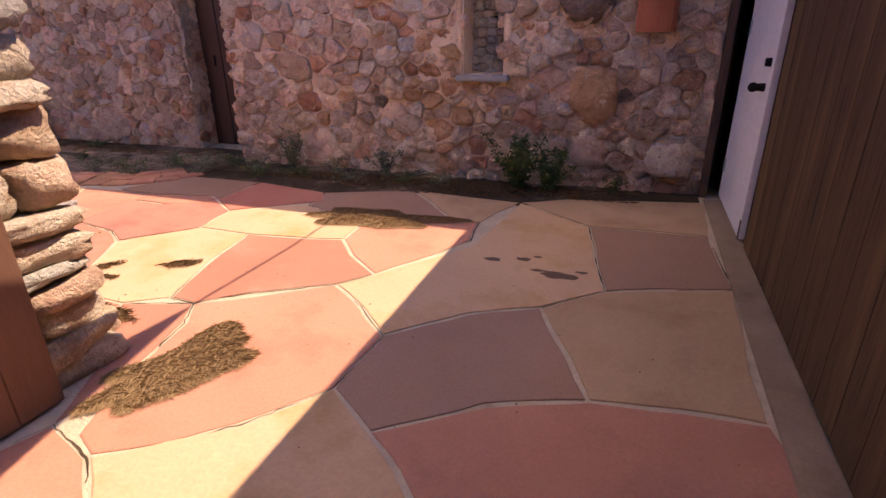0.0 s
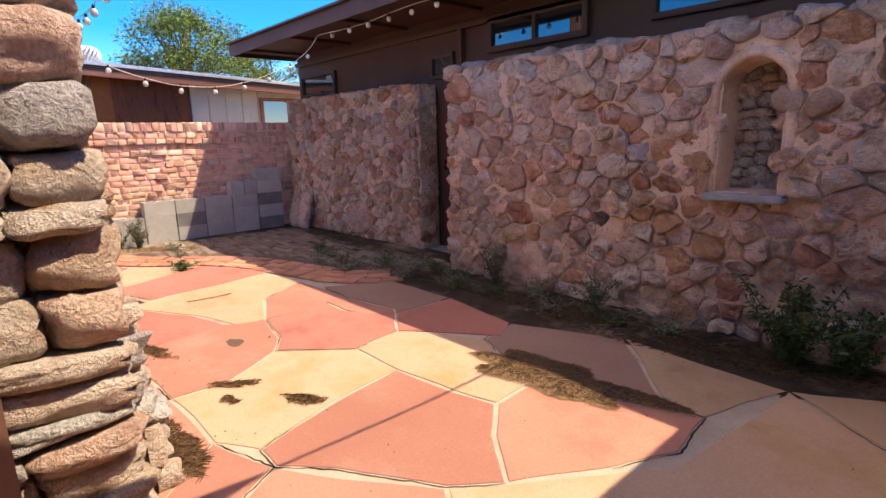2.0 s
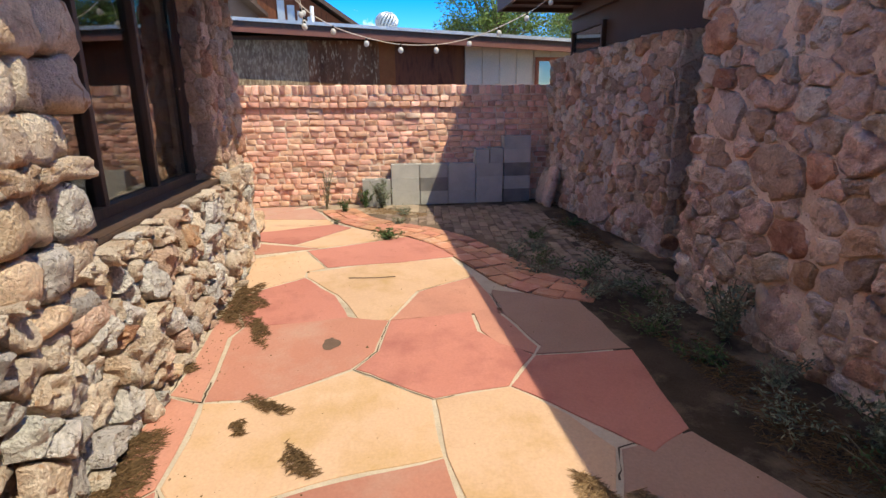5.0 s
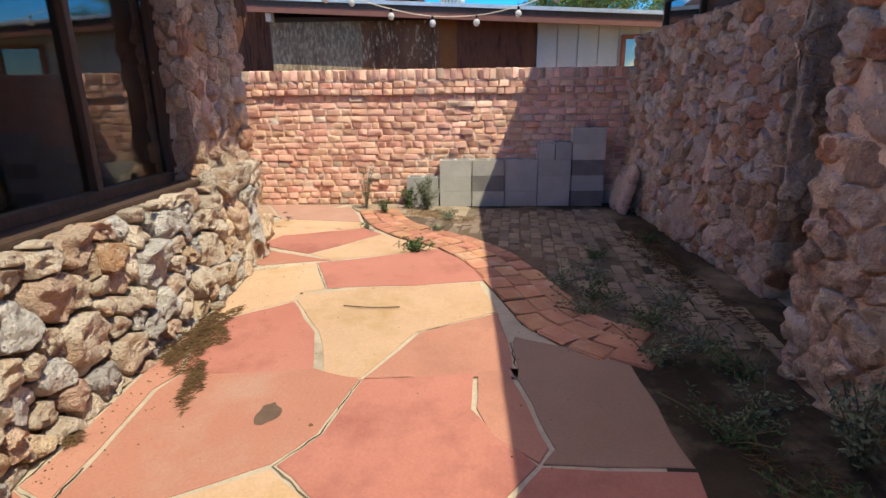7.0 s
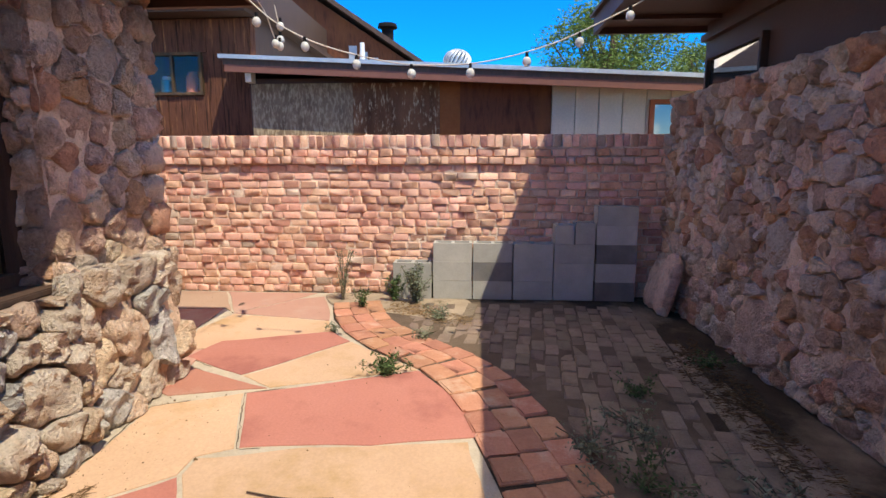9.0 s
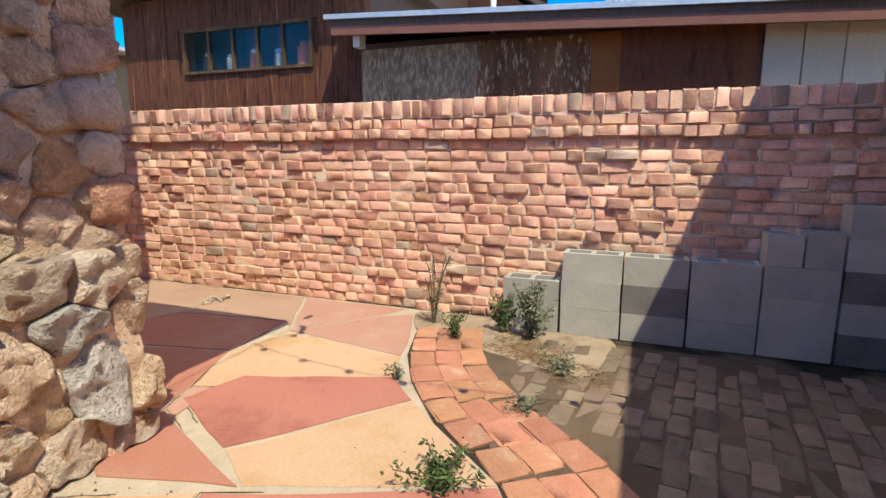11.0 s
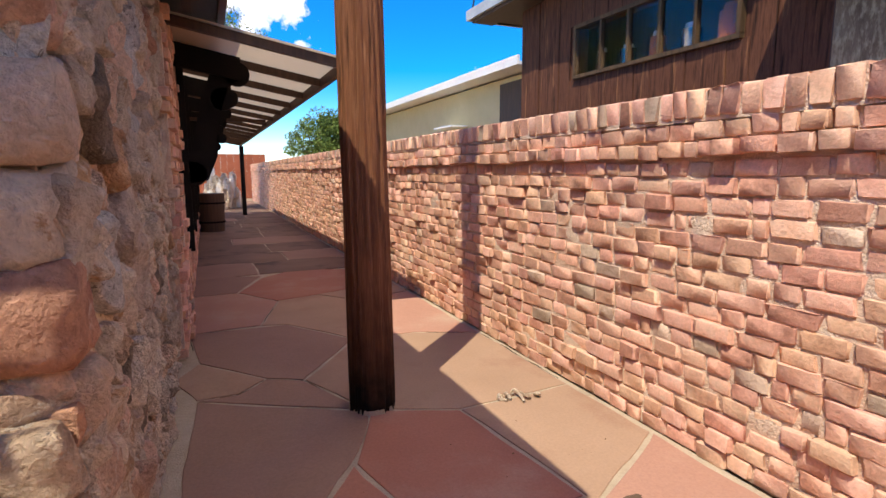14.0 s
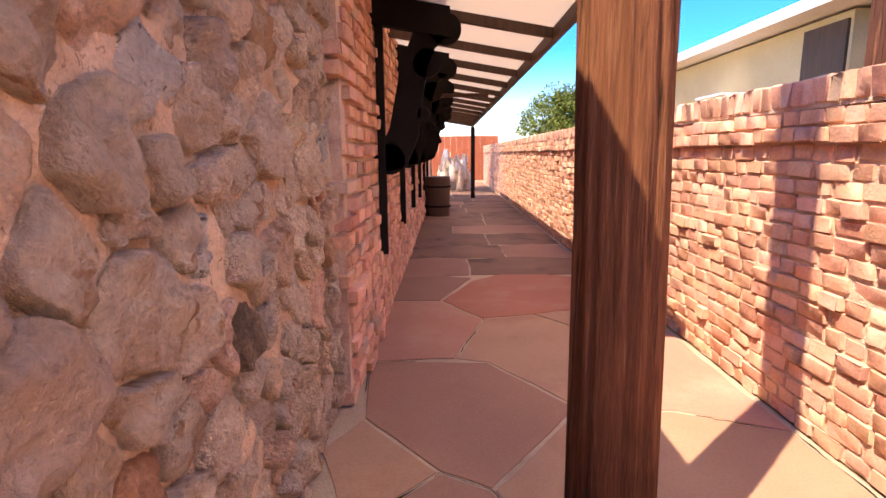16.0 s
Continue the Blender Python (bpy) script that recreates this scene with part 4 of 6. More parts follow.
for i, (px, pz) in enumerate(prof):
    c = Vector((px - ARCH_X, 0, pz - ARCH_Z))
    n_ = Vector((math.copysign(1, c.x), 0, 0)) if c.z < 0 else c.normalized()
    wob = 0.012 * noise.noise(Vector((px * 9, pz * 9, 3)))
    cur = [bm.verts.new((px + n_.x * o, yy, pz + n_.z * o)) for o, yy in ((-0.006, 5.28), (-0.006 + wob, NF - 0.02), (0.012 + wob, NF - 0.035), (0.045 + wob, NF - 0.03), (0.07, NF - 0.0))]
    if prev:
        for j in range(4):
            bm.faces.new((prev[j], prev[j + 1], cur[j + 1], cur[j]))
    prev = cur
part("arch_lip", bm, MORTAR, wall_north, "smoothed mortar rim", True)
bm = boxes((ARCH_X - 0.24, ARCH_X + 0.25, NF - 0.11, 5.25, 0.915, 0.965), bevel=0.012)
part("sill", bm, SLATE_BLUE, wall_north, "blue-grey painted sill")
niche = tagged(empty("stacked_stones", ARCH_X, 5.22, 0.9), "dark dry-stacked stones behind the arched opening", "stones")
for k in range(4):
    z = 0.90
    while z < 1.86:
        h = srng.uniform(0.026, 0.06)
        rock(niche, ARCH_X - 0.20 + 0.085 * k + srng.uniform(-0.02, 0.02), 5.20 + 0.02 * k + srng.uniform(-0.02, 0.02), z + h, srng.uniform(0.045, 0.075), 0.07, h * 1.02, srng.choice(("grey", "bluish", "cream", "grey")), srng, srng.uniform(-0.4, 0.4))
        z += h * 1.9

# northwest wall
wall_northwest = structure("wall_northwest", boxes((-8.53, -5.22, 5.28, 5.58, 0, 1.98)), MORTAR, "rubble stone wall with flush pale mortar", "wall")
NORTHWEST = [
    (2.70, 1.93, 0.099, "rust"), (3.05, 1.78, 0.072, "brown"), (3.15, 1.62, 0.099, "pink"), (2.84, 1.64, 0.108, "rust"), (3.17, 1.42, 0.072, "bluish"), (2.89, 1.48, 0.081, "rust"),
    (2.93, 1.23, 0.081, "rust"), (2.93, 1.12, 0.063, "rust"), (3.07, 0.92, 0.081, "cream"), (2.12, 0.89, 0.162, "cream"), (2.82, 0.93, 0.054, "rust"), (2.60, 1.37, 0.099, "cream"),
    (2.43, 1.21, 0.09, "brown"), (2.85, 0.65, 0.108, "brown"), (3.12, 0.66, 0.09, "brown"), (3.04, 0.49, 0.063, "rust"), (1.95, 0.28, 0.288, "pink"), (2.94, 0.32, 0.153, "pink"),
    (1.32, 1.75, 0.162, "cream")]
stone_face(wall_northwest, (-8.53, 5.27, 0.0), (1, 0, 0), (0, -1, 0), 3.31, 2.0, srng, 0.055, 0.115, NW_KINDS, 0.048, 0.006, 1.25, NORTHWEST, 0.0, sink=0.016)
mortar_bed(wall_northwest, (-8.53, 5.28, 0.0), (1, 0, 0), (0, -1, 0), 3.31, 1.98, 0.024, 0.008)
stone_face(wall_northwest, (-5.22, 5.27, 0.0), (0, 1, 0), (1, 0, 0), 0.3, 2.0, srng, 0.08, 0.13, [("pink", 3), ("cream", 3), ("rust", 1)], 0.025, 0.008, 1.2)
x = -8.5
while x < -5.35:
    w = srng.uniform(0.08, 0.17)
    rock(wall_northwest, x + w, 5.4, 1.97, w, 0.13, srng.uniform(0.03, 0.06), srng.choice(("pink", "cream", "pink", "brown")), srng)
    x += w * 1.9
for x, h, lean in ((-8.2, 0.26, 0.45), (-7.9, 0.31, 0.35)):
    ob = rock(wall_northwest, x, 5.12, h * 0.92, 0.15, 0.06, h, srng.choice(("pink", "cream")), srng, 0.0, "leaning_stone", 0.14)
    ob.matrix_basis = Matrix.Translation((x, 5.12, h * 0.9)) @ Matrix.Rotation(-lean * 0.6, 4, "X") @ Matrix.Rotation(srng.uniform(-0.15, 0.15), 4, "Y")

# low window wall and its piers
wall_south = structure("wall_south", boxes((-6.24, -2.32, 1.06, 1.40, 0, 0.78), (-6.24, -5.4, 1.06, 1.36, 0.78, 2.45), (-3.05, -2.32, 1.0, 1.36, 0.78, 2.45)), MORTAR, "low cobblestone wall under the window, with stone piers", "wall")
stone_face(wall_south, (-5.30, 1.42, 0.0), (-1, 0, 0), (0, 1, 0), 0.96, 0.86, srng, 0.10, 0.17, [("cream", 5), ("pink", 3), ("grey", 1.5)], 0.07, 0.003, 1.0)
stone_face(wall_south, (-2.36, 1.41, 0.0), (-1, 0, 0), (0, 1, 0), 2.95, 0.80, srng, 0.06, 0.125, COBBLE_KINDS, 0.085, 0.009, 1.15, [(2.75, 0.38, 0.15, "cream"), (2.1, 0.48, 0.15, "grey"), (1.5, 0.3, 0.17, "cream"), (1.15, 0.55, 0.13, "grey"), (0.8, 0.3, 0.16, "cream"), (1.8, 0.62, 0.09, "rust")], 0.10)
stone_face(wall_south, (-5.38, 1.37, 0.78), (-1, 0, 0), (0, 1, 0), 0.88, 1.66, srng, 0.08, 0.15, SHADE_KINDS, 0.05, 0.006, 1.15, sink=0.015)
stone_face(wall_south, (-5.4, 1.06, 0.8), (0, 1, 0), (1, 0, 0), 0.3, 1.62, srng, 0.07, 0.13, SHADE_KINDS, 0.04, 0.012, 1.15)
mortar_bed(wall_south, (-5.38, 1.36, 0.78), (-1, 0, 0), (0, 1, 0), 0.86, 1.66, 0.022, 0.020)
mortar_bed(wall_south, (-5.30, 1.42, 0.0), (-1, 0, 0), (0, 1, 0), 0.93, 0.84, 0.022, 0.028)
mortar_bed(wall_south, (-2.36, 1.40, 0.0), (-1, 0, 0), (0, 1, 0), 3.88, 0.78, 0.016, 0.016)
wall_passage = structure("wall_passage", boxes((-6.22, -5.7, -1.5, 1.06, 0, 2.45)), MORTAR, "rubble stone wall of large pale stones", "wall")
PASSAGE = [
    (0.53, 1.48, 0.15, "dark"), (0.37, 1.29, 0.05, "rust"), (0.57, 1.24, 0.09, "pink"), (0.88, 1.33, 0.08, "pink"), (1.14, 1.36, 0.09, "cream"), (0.75, 1.15, 0.1, "bluish"),
    (0.42, 1.08, 0.12, "grey"), (0.87, 0.99, 0.12, "bluish"), (1.22, 1.06, 0.12, "cream"), (1.66, 0.86, 0.09, "dark"), (0.93, 0.78, 0.04, "cream"), (1.14, 0.70, 0.08, "rust"),
    (0.62, 0.76, 0.08, "dark"), (1.10, 1.67, 0.14, "pink"), (1.98, 1.41, 0.16, "cream"), (0.97, 0.43, 0.09, "dark"), (1.60, 1.58, 0.1, "bluish"), (1.50, 0.62, 0.12, "cream"),
    (1.99, 1.03, 0.12, "pink"), (2.4, 1.3, 0.15, "cream"), (2.5, 0.7, 0.14, "pink"), (2.1, 0.4, 0.14, "cream"), (0.3, 1.85, 0.2, "pink"), (0.2, 0.7, 0.16, "cream")]
stone_face(wall_passage, (-6.23, 1.40, 0.0), (0, -1, 0), (-1, 0, 0), 2.92, 2.44, srng, 0.065, 0.13, [("pink", 3.5), ("cream", 10), ("rust", 0.6), ("grey", 0.6)], 0.060, 0.011, 1.0, PASSAGE, 0.0, sink=0.018)
mortar_bed(wall_passage, (-6.22, 1.38, 0.0), (0, -1, 0), (-1, 0, 0), 2.88, 2.44, 0.026, 0.016)
for zc in [0.1 + 0.19 * i for i in range(13)]:
    rock(wall_passage, -6.17 + srng.uniform(-0.03, 0.02), 1.31 + srng.uniform(-0.02, 0.02), zc, srng.uniform(0.10, 0.15), srng.uniform(0.10, 0.14), srng.uniform(0.085, 0.12), srng.choice(("pink", "cream", "rust", "pink", "bluish") if zc > 0.8 else ("cream", "pink", "grey")), srng, srng.uniform(-0.3, 0.3))

# east pier of stacked river stones
pier = tagged(empty("stone_pier", -2.4, 1.2, 0), "pier of stacked rounded river stones", "pier", "", "structure")
part("core", boxes((-2.95, -2.36, 0.98, 1.36, 0, 2.45)), MORTAR, pier)
z = 0.0
while z < 2.4:
    h = srng.uniform(0.045, 0.075) if srng.random() < 0.55 else srng.uniform(0.085, 0.125)
    batter = 0.05 * (1 - z / 2.4)
    kinds = ("cream", "cream", "cream", "pink", "pink", "cream", "grey")
    east = [(1.02, 1.46)] if h < 0.08 and srng.random() < 0.6 else [(1.0, 1.12 + srng.uniform(0, 0.12)), (1.16, 1.46)]
    if len(east) == 2:
        east[1] = (east[0][1] - 0.01, 1.46)
    for y0, y1 in east:
        rock(pier, -2.34 + batter + srng.uniform(-0.03, 0.03), (y0 + y1) / 2, z + h, srng.uniform(0.11, 0.15), (y1 - y0) / 2 * 1.05, h * srng.uniform(1.0, 1.12), srng.choice(kinds), srng, srng.uniform(-0.12, 0.12), rough=0.26)
    x = -2.48
    while x > -3.0:
        w = srng.uniform(0.08, 0.17)
        rock(pier, x - w, 1.37 + batter + srng.uniform(-0.02, 0.02), z + h, w * 1.05, 0.12, h * srng.uniform(0.95, 1.1), srng.choice(kinds), srng, srng.uniform(-0.12, 0.12), rough=0.26)
        x -= 1.9 * w
    z += h * 1.84

# brick flank of the house along the passage
wall_flank = structure("wall_flank", boxes((-6.31, -5.95, -15.5, -1.5, 0, 2.45)), PALE_MORTAR, "old red brick house wall along the passage", "wall")
jobs = []
for course in range(26):
    brick_run(-12.0, -1.62, -6.31, 0.045 + course * 0.094, 0.08, 0.16, 0.26, (0.02, 0.045), wrng, jobs, (-99, -98), -1.0)
joined_bricks("bricks", [j[:3] for j in jobs], FAR_BRICKS, wall_flank, "")


# ---- glass ----
def glass_material(name, tint, see_through, ior=1.5):
    m = bpy.data.materials.new(name)
    m.use_nodes = True
    b = m.node_tree.nodes["Principled BSDF"]
    b.inputs["Base Color"].default_value = (*tint, 1)
    b.inputs["Roughness"].default_value = 0.02
    b.inputs["IOR"].default_value = ior
    b.inputs["Transmission Weight"].default_value = see_through
    return m


GLASS = glass_material("window_glass", (0.85, 0.84, 0.80), 1.0, 1.75)
CLEAR = glass_material("clear_glass", (0.85, 0.84, 0.8), 1.0, 1.35)
DARK_GLASS = glass_material("dark_window_glass", (0.02, 0.025, 0.03), 0.0, 2.3)
BULB_GLASS = glass_material("bulb_glass", (0.85, 0.80, 0.68), 0.35)


def framed_window(name, axis, at, lo, hi, z0, z1, wood, panes, bar=0.04, deep=0.05, pane_mat=DARK_GLASS, label="", out=-1, category="window"):
    """A window in a wall across the given axis ('x' or 'y') at the plane `at`, with upright bars between its panes."""
    def dims(a, b, c, d, e0, e1):
        n0, n1 = min(at, at + out * e1), max(at, at + out * e1)
        n0 = n0 if e0 == 0 else min(at + out * e0, at + out * e1)
        n1 = n1 if e0 == 0 else max(at + out * e0, at + out * e1)
        return (n0, n1, a, b, c, d) if axis == "x" else (a, b, n0, n1, c, d)
    win = empty(name, *((at, (lo + hi) / 2, z0) if axis == "x" else ((lo + hi) / 2, at, z0)))
    tagged(win, label, category, "", "structure" if name.startswith("window") else "")
    part("window_frame", boxes(dims(lo, hi, z0, z0 + bar, 0, deep), dims(lo, hi, z1 - bar, z1, 0, deep), dims(lo, lo + bar, z0 + bar, z1 - bar, 0, deep), dims(hi - bar, hi, z0 + bar, z1 - bar, 0, deep), bevel=0.004), wood, win)
    w = (hi - lo - 2 * bar) / panes
    for i in range(panes):
        a = lo + bar + i * w
        pane = part("pane", boxes(dims(a + 0.004, a + w - 0.004, z0 + bar, z1 - bar, deep * 0.3, deep * 0.3 + 0.006)), pane_mat, win)
        pane.visible_shadow = pane_mat is DARK_GLASS
        if i:
            part("mullion", boxes(dims(a - bar * 0.4, a + bar * 0.4, z0 + bar, z1 - bar, 0, deep * 0.9), bevel=0.003), wood, win)
    return win


def tube(name, points, radius, mat, parent=None, label="", cyclic=False):
    """A bent rod, rope or wire through the given points, as a mesh."""
    cu = bpy.data.curves.new(name, "CURVE")
    cu.dimensions, cu.bevel_depth, cu.bevel_resolution, cu.resolution_u = "3D", radius, 2, 6
    sp = cu.splines.new("BEZIER")
    sp.bezier_points.add(len(points) - 1)
    for bp, p in zip(sp.bezier_points, points):
        bp.co = p
        bp.handle_left_type = bp.handle_right_type = "AUTO"
    sp.use_cyclic_u = cyclic
    tmp = bpy.data.objects.new(name, cu)
    me = bpy.data.meshes.new_from_object(tmp)
    bpy.data.objects.remove(tmp)
    me.materials.clear()
    me.materials.append(mat)
    me.polygons.foreach_set("use_smooth", [True] * len(me.polygons))
    ob = new(name, me)
    if parent:
        hang(ob, parent)
    return tagged(ob, label) if label else ob


def cylinder(x, y, z0, z1, r0, r1, sides=20, lean=(0, 0), wobble=0.0, rings=1):
    bm = bmesh.new()
    prev = None
    for k in range(rings + 1):
        f = k / rings
        z, r = z0 + (z1 - z0) * f, r0 + (r1 - r0) * f
        cur = []
        for i in range(sides):
            a = 2 * math.pi * i / sides
            rr = r * (1 + wobble * noise.noise(Vector((math.cos(a) * 6, math.sin(a) * 6, z * 0.5))))
            cur.append(bm.verts.new((x + lean[0] * (z - z0) + rr * math.cos(a), y + lean[1] * (z - z0) + rr * math.sin(a), z)))
        if prev:
            for i in range(sides):
                bm.faces.new((prev[i], prev[(i + 1) % sides], cur[(i + 1) % sides], cur[i]))
        else:
            bm.faces.new(cur[::-1])
        prev = cur
    bm.faces.new(prev)
    return bm


# ---- north house: wall, eave, windows, doors ----
structure("wall_house", boxes((-8.7, 0.5, 5.62, 5.85, 0, 2.74)), BROWN, "dark brown painted house wall", "wall")
bm = boxes((-8.8, 3.0, 4.58, 7.5, 2.74, 2.80), (-8.8, 3.0, 4.54, 4.58, 2.68, 2.84), (-8.84, -8.8, 4.54, 7.5, 2.68, 2.84), (-8.7, 0.5, 5.56, 5.62, 2.56, 2.62))
for i in range(9):
    box(bm, -8.4 + i * 1.3, -8.34 + i * 1.3, 4.6, 5.6, 2.70, 2.74)
structure("roof_north", bm, BROWN, "dark brown overhanging eave with boarded soffit", "roof")
structure("roof_north_slope", boxes((-8.86, 3.0, 4.5, 7.5, 2.845, 2.87)), DARK_WOOD, "dark roofing over the eave", "roof")
structure("trim", boxes((-4.79, -4.73, 5.55, 5.62, 0.0, 2.56)), BROWN, "brown upright trim board on the house wall", "trim")
framed_window("window_1", "y", 5.62, -4.34, -3.10, 2.25, 2.60, BROWN, 2, 0.06, 0.06, label="brown framed sliding window reflecting the sky")
framed_window("window_2", "y", 5.62, -2.5, -1.1, 2.28, 2.60, BROWN, 2, 0.05, 0.06, label="brown framed dark window under the eave")
framed_window("window_3", "y", 5.62, -8.55, -7.5, 2.06, 2.40, BROWN, 1, 0.04, 0.06, label="low brown window above the stone wall")
framed_window("window_4", "y", 5.62, -5.3, -4.9, 2.06, 2.34, BROWN, 1, 0.04, 0.05, label="small dark window beside the trim board")
door_n = tagged(empty("door_1", -4.65, 5.6, 0), "dark brown plank door between the stone walls", "door", "", "structure")
for i in range(5):
    part("plank", boxes((-5.12 + i * 0.19, -4.94 + i * 0.19, 5.57, 5.615, 0.02, 2.03), bevel=0.005), BROWN, door_n)
part("handle", cylinder(-5.02, 5.54, 0.98, 1.10, 0.012, 0.012, 10), CHARCOAL, door_n, "black door handle")

# ---- east side: board wall, white door, dark entry ----
boards = structure("wall_east", boxes((0.70, 0.78, -2.0, 3.62, 0.0, 2.4)), DARK_WOOD, "wall of dark weathered vertical boards", "wall")
for i in range(27):
    y0 = -1.95 + i * 0.206
    part("board", boxes((0.676, 0.70, y0, y0 + 0.2035, 0.02, 2.4), bevel=0.002), WEATHERED, boards)
door_e = tagged(empty("door_2", 0.68, 4.8, 0.02), "open white painted door with black knob", "door", "", "structure")
leaf = part("door_leaf", boxes((0.655, 0.695, 3.72, 4.80, 0.03, 2.05), bevel=0.004), WHITE, door_e)
bm = cylinder(0, 0, 0, 0.05, 0.026, 0.022, 16)
bmesh.ops.transform(bm, matrix=Matrix.Translation((0.655, 3.86, 0.99)) @ Matrix.Rotation(-math.pi / 2, 4, "Y"), verts=bm.verts)
part("knob_rose", bm, CHARCOAL, leaf, "black rose plate")
bm = bmesh.new()
bmesh.ops.create_uvsphere(bm, u_segments=16, v_segments=10, radius=0.03, matrix=Matrix.Translation((0.59, 3.86, 0.99)))
part("knob", bm, CHARCOAL, leaf, "round black knob", True)
bm = cylinder(0, 0, 0, 0.03, 0.026, 0.024, 16)
bmesh.ops.transform(bm, matrix=Matrix.Translation((0.655, 3.82, 1.14)) @ Matrix.Rotation(-math.pi / 2, 4, "Y"), verts=bm.verts)
part("deadbolt", bm, CHARCOAL, leaf, "black deadbolt")
for z in (0.25, 1.28, 1.85):
    part("hinge", boxes((0.648, 0.655, 4.72, 4.79, z, z + 0.1)), GALV, door_e)
part("edge_wear", boxes((0.652, 0.656, 3.722, 3.75, 0.03, 0.16)), WEATHERED, leaf, "chipped lower edge")
structure("door_frame", boxes((0.5, 0.56, 4.78, 5.62, 0, 2.7), (0.56, 0.9, 5.5, 5.62, 0, 2.7), (0.70, 0.78, 3.62, 5.5, 0, 2.7)), DARK_WOOD, "dark stained entry frame", "door frame")
# roof out of view, added to shade the entry floor and board wall
structure("roof_porch", boxes((-0.03, 3.0, -2.2, 4.5, 2.40, 2.5)), BROWN, "unseen brown roof over the entry, added to shade it", "roof")
structure("wall_back", boxes((-2.4, 0.8, -2.2, -2.0, 0, 2.4)), BROWN, "brown wall behind the entry", "wall")

# ---- south house: window wall, roof, dark room, door ----
structure("wall_southeast", boxes((-2.5, -2.3, -2.0, 0.92, 0, 2.45)), BROWN, "brown painted house wall", "wall")
door_s = tagged(empty("door_3", -2.2, 0.5, 0), "brown plank door in the house wall", "door", "", "structure")
for i in range(6):
    part("plank", boxes((-2.15, -2.09, 0.06 + i * 0.172, 0.230 + i * 0.172, 0.015, 2.05), bevel=0.003), DOOR_BROWN, door_s)
part("jamb", boxes((-2.30, -2.155, 0.90, 1.00, 0, 2.3), bevel=0.006), DOOR_BROWN, door_s, "brown door jamb")
structure("sill_south", boxes((-5.42, -3.0, 1.0, 1.40, 0.782, 0.815), bevel=0.006), DARK_WOOD, "dark wooden window sill", "sill")
win = framed_window("window_5", "y", 1.14, -5.4, -3.03, 0.815, 2.36, DARK_WOOD, 3, 0.06, 0.08, GLASS, "large dark framed window with clear panes", 1)
structure("room", boxes((-5.7, -2.5, -2.0, -1.9, 0, 2.45), (-5.7, -5.66, -1.9, 1.06, 0, 2.45), (-5.66, -2.5, -1.9, 1.06, -0.0, 0.05)), DARK_WOOD, "dim brown room behind the window", "room")
shelf = tagged(empty("shelving", -4.2, -1.2, 0.05), "pale wooden shelving inside the dim room", "shelf")
for z in (0.5, 0.85, 1.2, 1.55):
    part("shelf_board", boxes((-5.4, -3.0, -1.5, -1.1, z, z + 0.03)), CREAM, shelf)
for x in (-5.42, -4.2, -3.0):
    part("upright", boxes((x, x + 0.03, -1.5, -1.1, 0.05, 2.0)), CREAM, shelf)
bm = boxes((-6.67, -2.42, -3.0, 1.88, 2.50, 2.54), (-6.72, -2.38, 1.88, 1.93, 2.42, 2.58), (-6.72, -6.67, -3.0, 1.88, 2.42, 2.58))
structure("roof_south", bm, BROWN, "brown overhanging roof with open rafters", "roof")
roof_s = bpy.data.objects["roof_south"]
for i in range(9):
    part("rafter", boxes((-6.5 + i * 0.5, -6.44 + i * 0.5, -2.0, 1.88, 2.42, 2.50), bevel=0.004), DARK_WOOD, roof_s)
structure("roof_south_top", boxes((-6.70, -2.40, -3.0, 1.91, 2.582, 2.60)), DARK_WOOD, "dark roofing", "roof")

# ---- unseen cloth and cord, shaped to cast the wedge shadow by the pier ----
sail = tagged(empty("wedge_shade_caster", -1.1, 1.0, 2.45), "unseen triangular brown cloth on a cord, added to cast the wedge shadow", "shade sail")
bm = bmesh.new()
for dz in (0.0, 0.006):
    vs = [bm.verts.new(c) for c in ((-1.11, 2.82, 2.45 + dz), (-0.42, 0.0, 2.46 + dz), (-1.61, -1.2, 2.46 + dz))]
    bm.faces.new(vs if dz else vs[::-1])
part("cloth", bm, BROWN, sail)
tube("cord", [(-1.11, 2.82, 2.455), (-1.06, 3.7, 2.52), (-1.0, 4.56, 2.70)], 0.009, CHARCOAL, sail)

# ---- tall post ----
post = tagged(empty("post", -7.3, -0.22, 0), "tall rough reddish wooden post with long drying cracks", "post")
bm = cylinder(-7.3, -0.22, 0.0, 6.0, 0.124, 0.117, 110, (0.0, -0.045), 0.12, 90)
for v in bm.verts:
    axis = Vector((-7.3, -0.22 - 0.045 * v.co.z, v.co.z))
    out = v.co - axis
    a = out.normalized() if out.length > 0.01 else Vector((0, 0, 0))
    crack = noise.noise(Vector((a.x * 7, a.y * 7, v.co.z * 0.55)))
    ridge = noise.noise(Vector((a.x * 16, a.y * 16, v.co.z * 0.9 + 20)))
    v.co -= a * min(1.0, v.co.z * 4) * (0.011 * max(0.0, 1 - abs(crack) * 9) * (ridge > -0.15) + 0.0025 * ridge)
part("shaft", bm, POST_WOOD, post, "", True)
part("base_collar", cylinder(-7.3, -0.22, 0.0, 0.03, 0.13, 0.122, 28, wobble=0.2), JOINT, post, "mortar collar at the foot")

# ---- passage awning, brackets, far end ----
awning = tagged(empty("awning", -6.25, -1.7, 2.1), "low lean-to awning with brown rafters and pale sheeting", "awning")


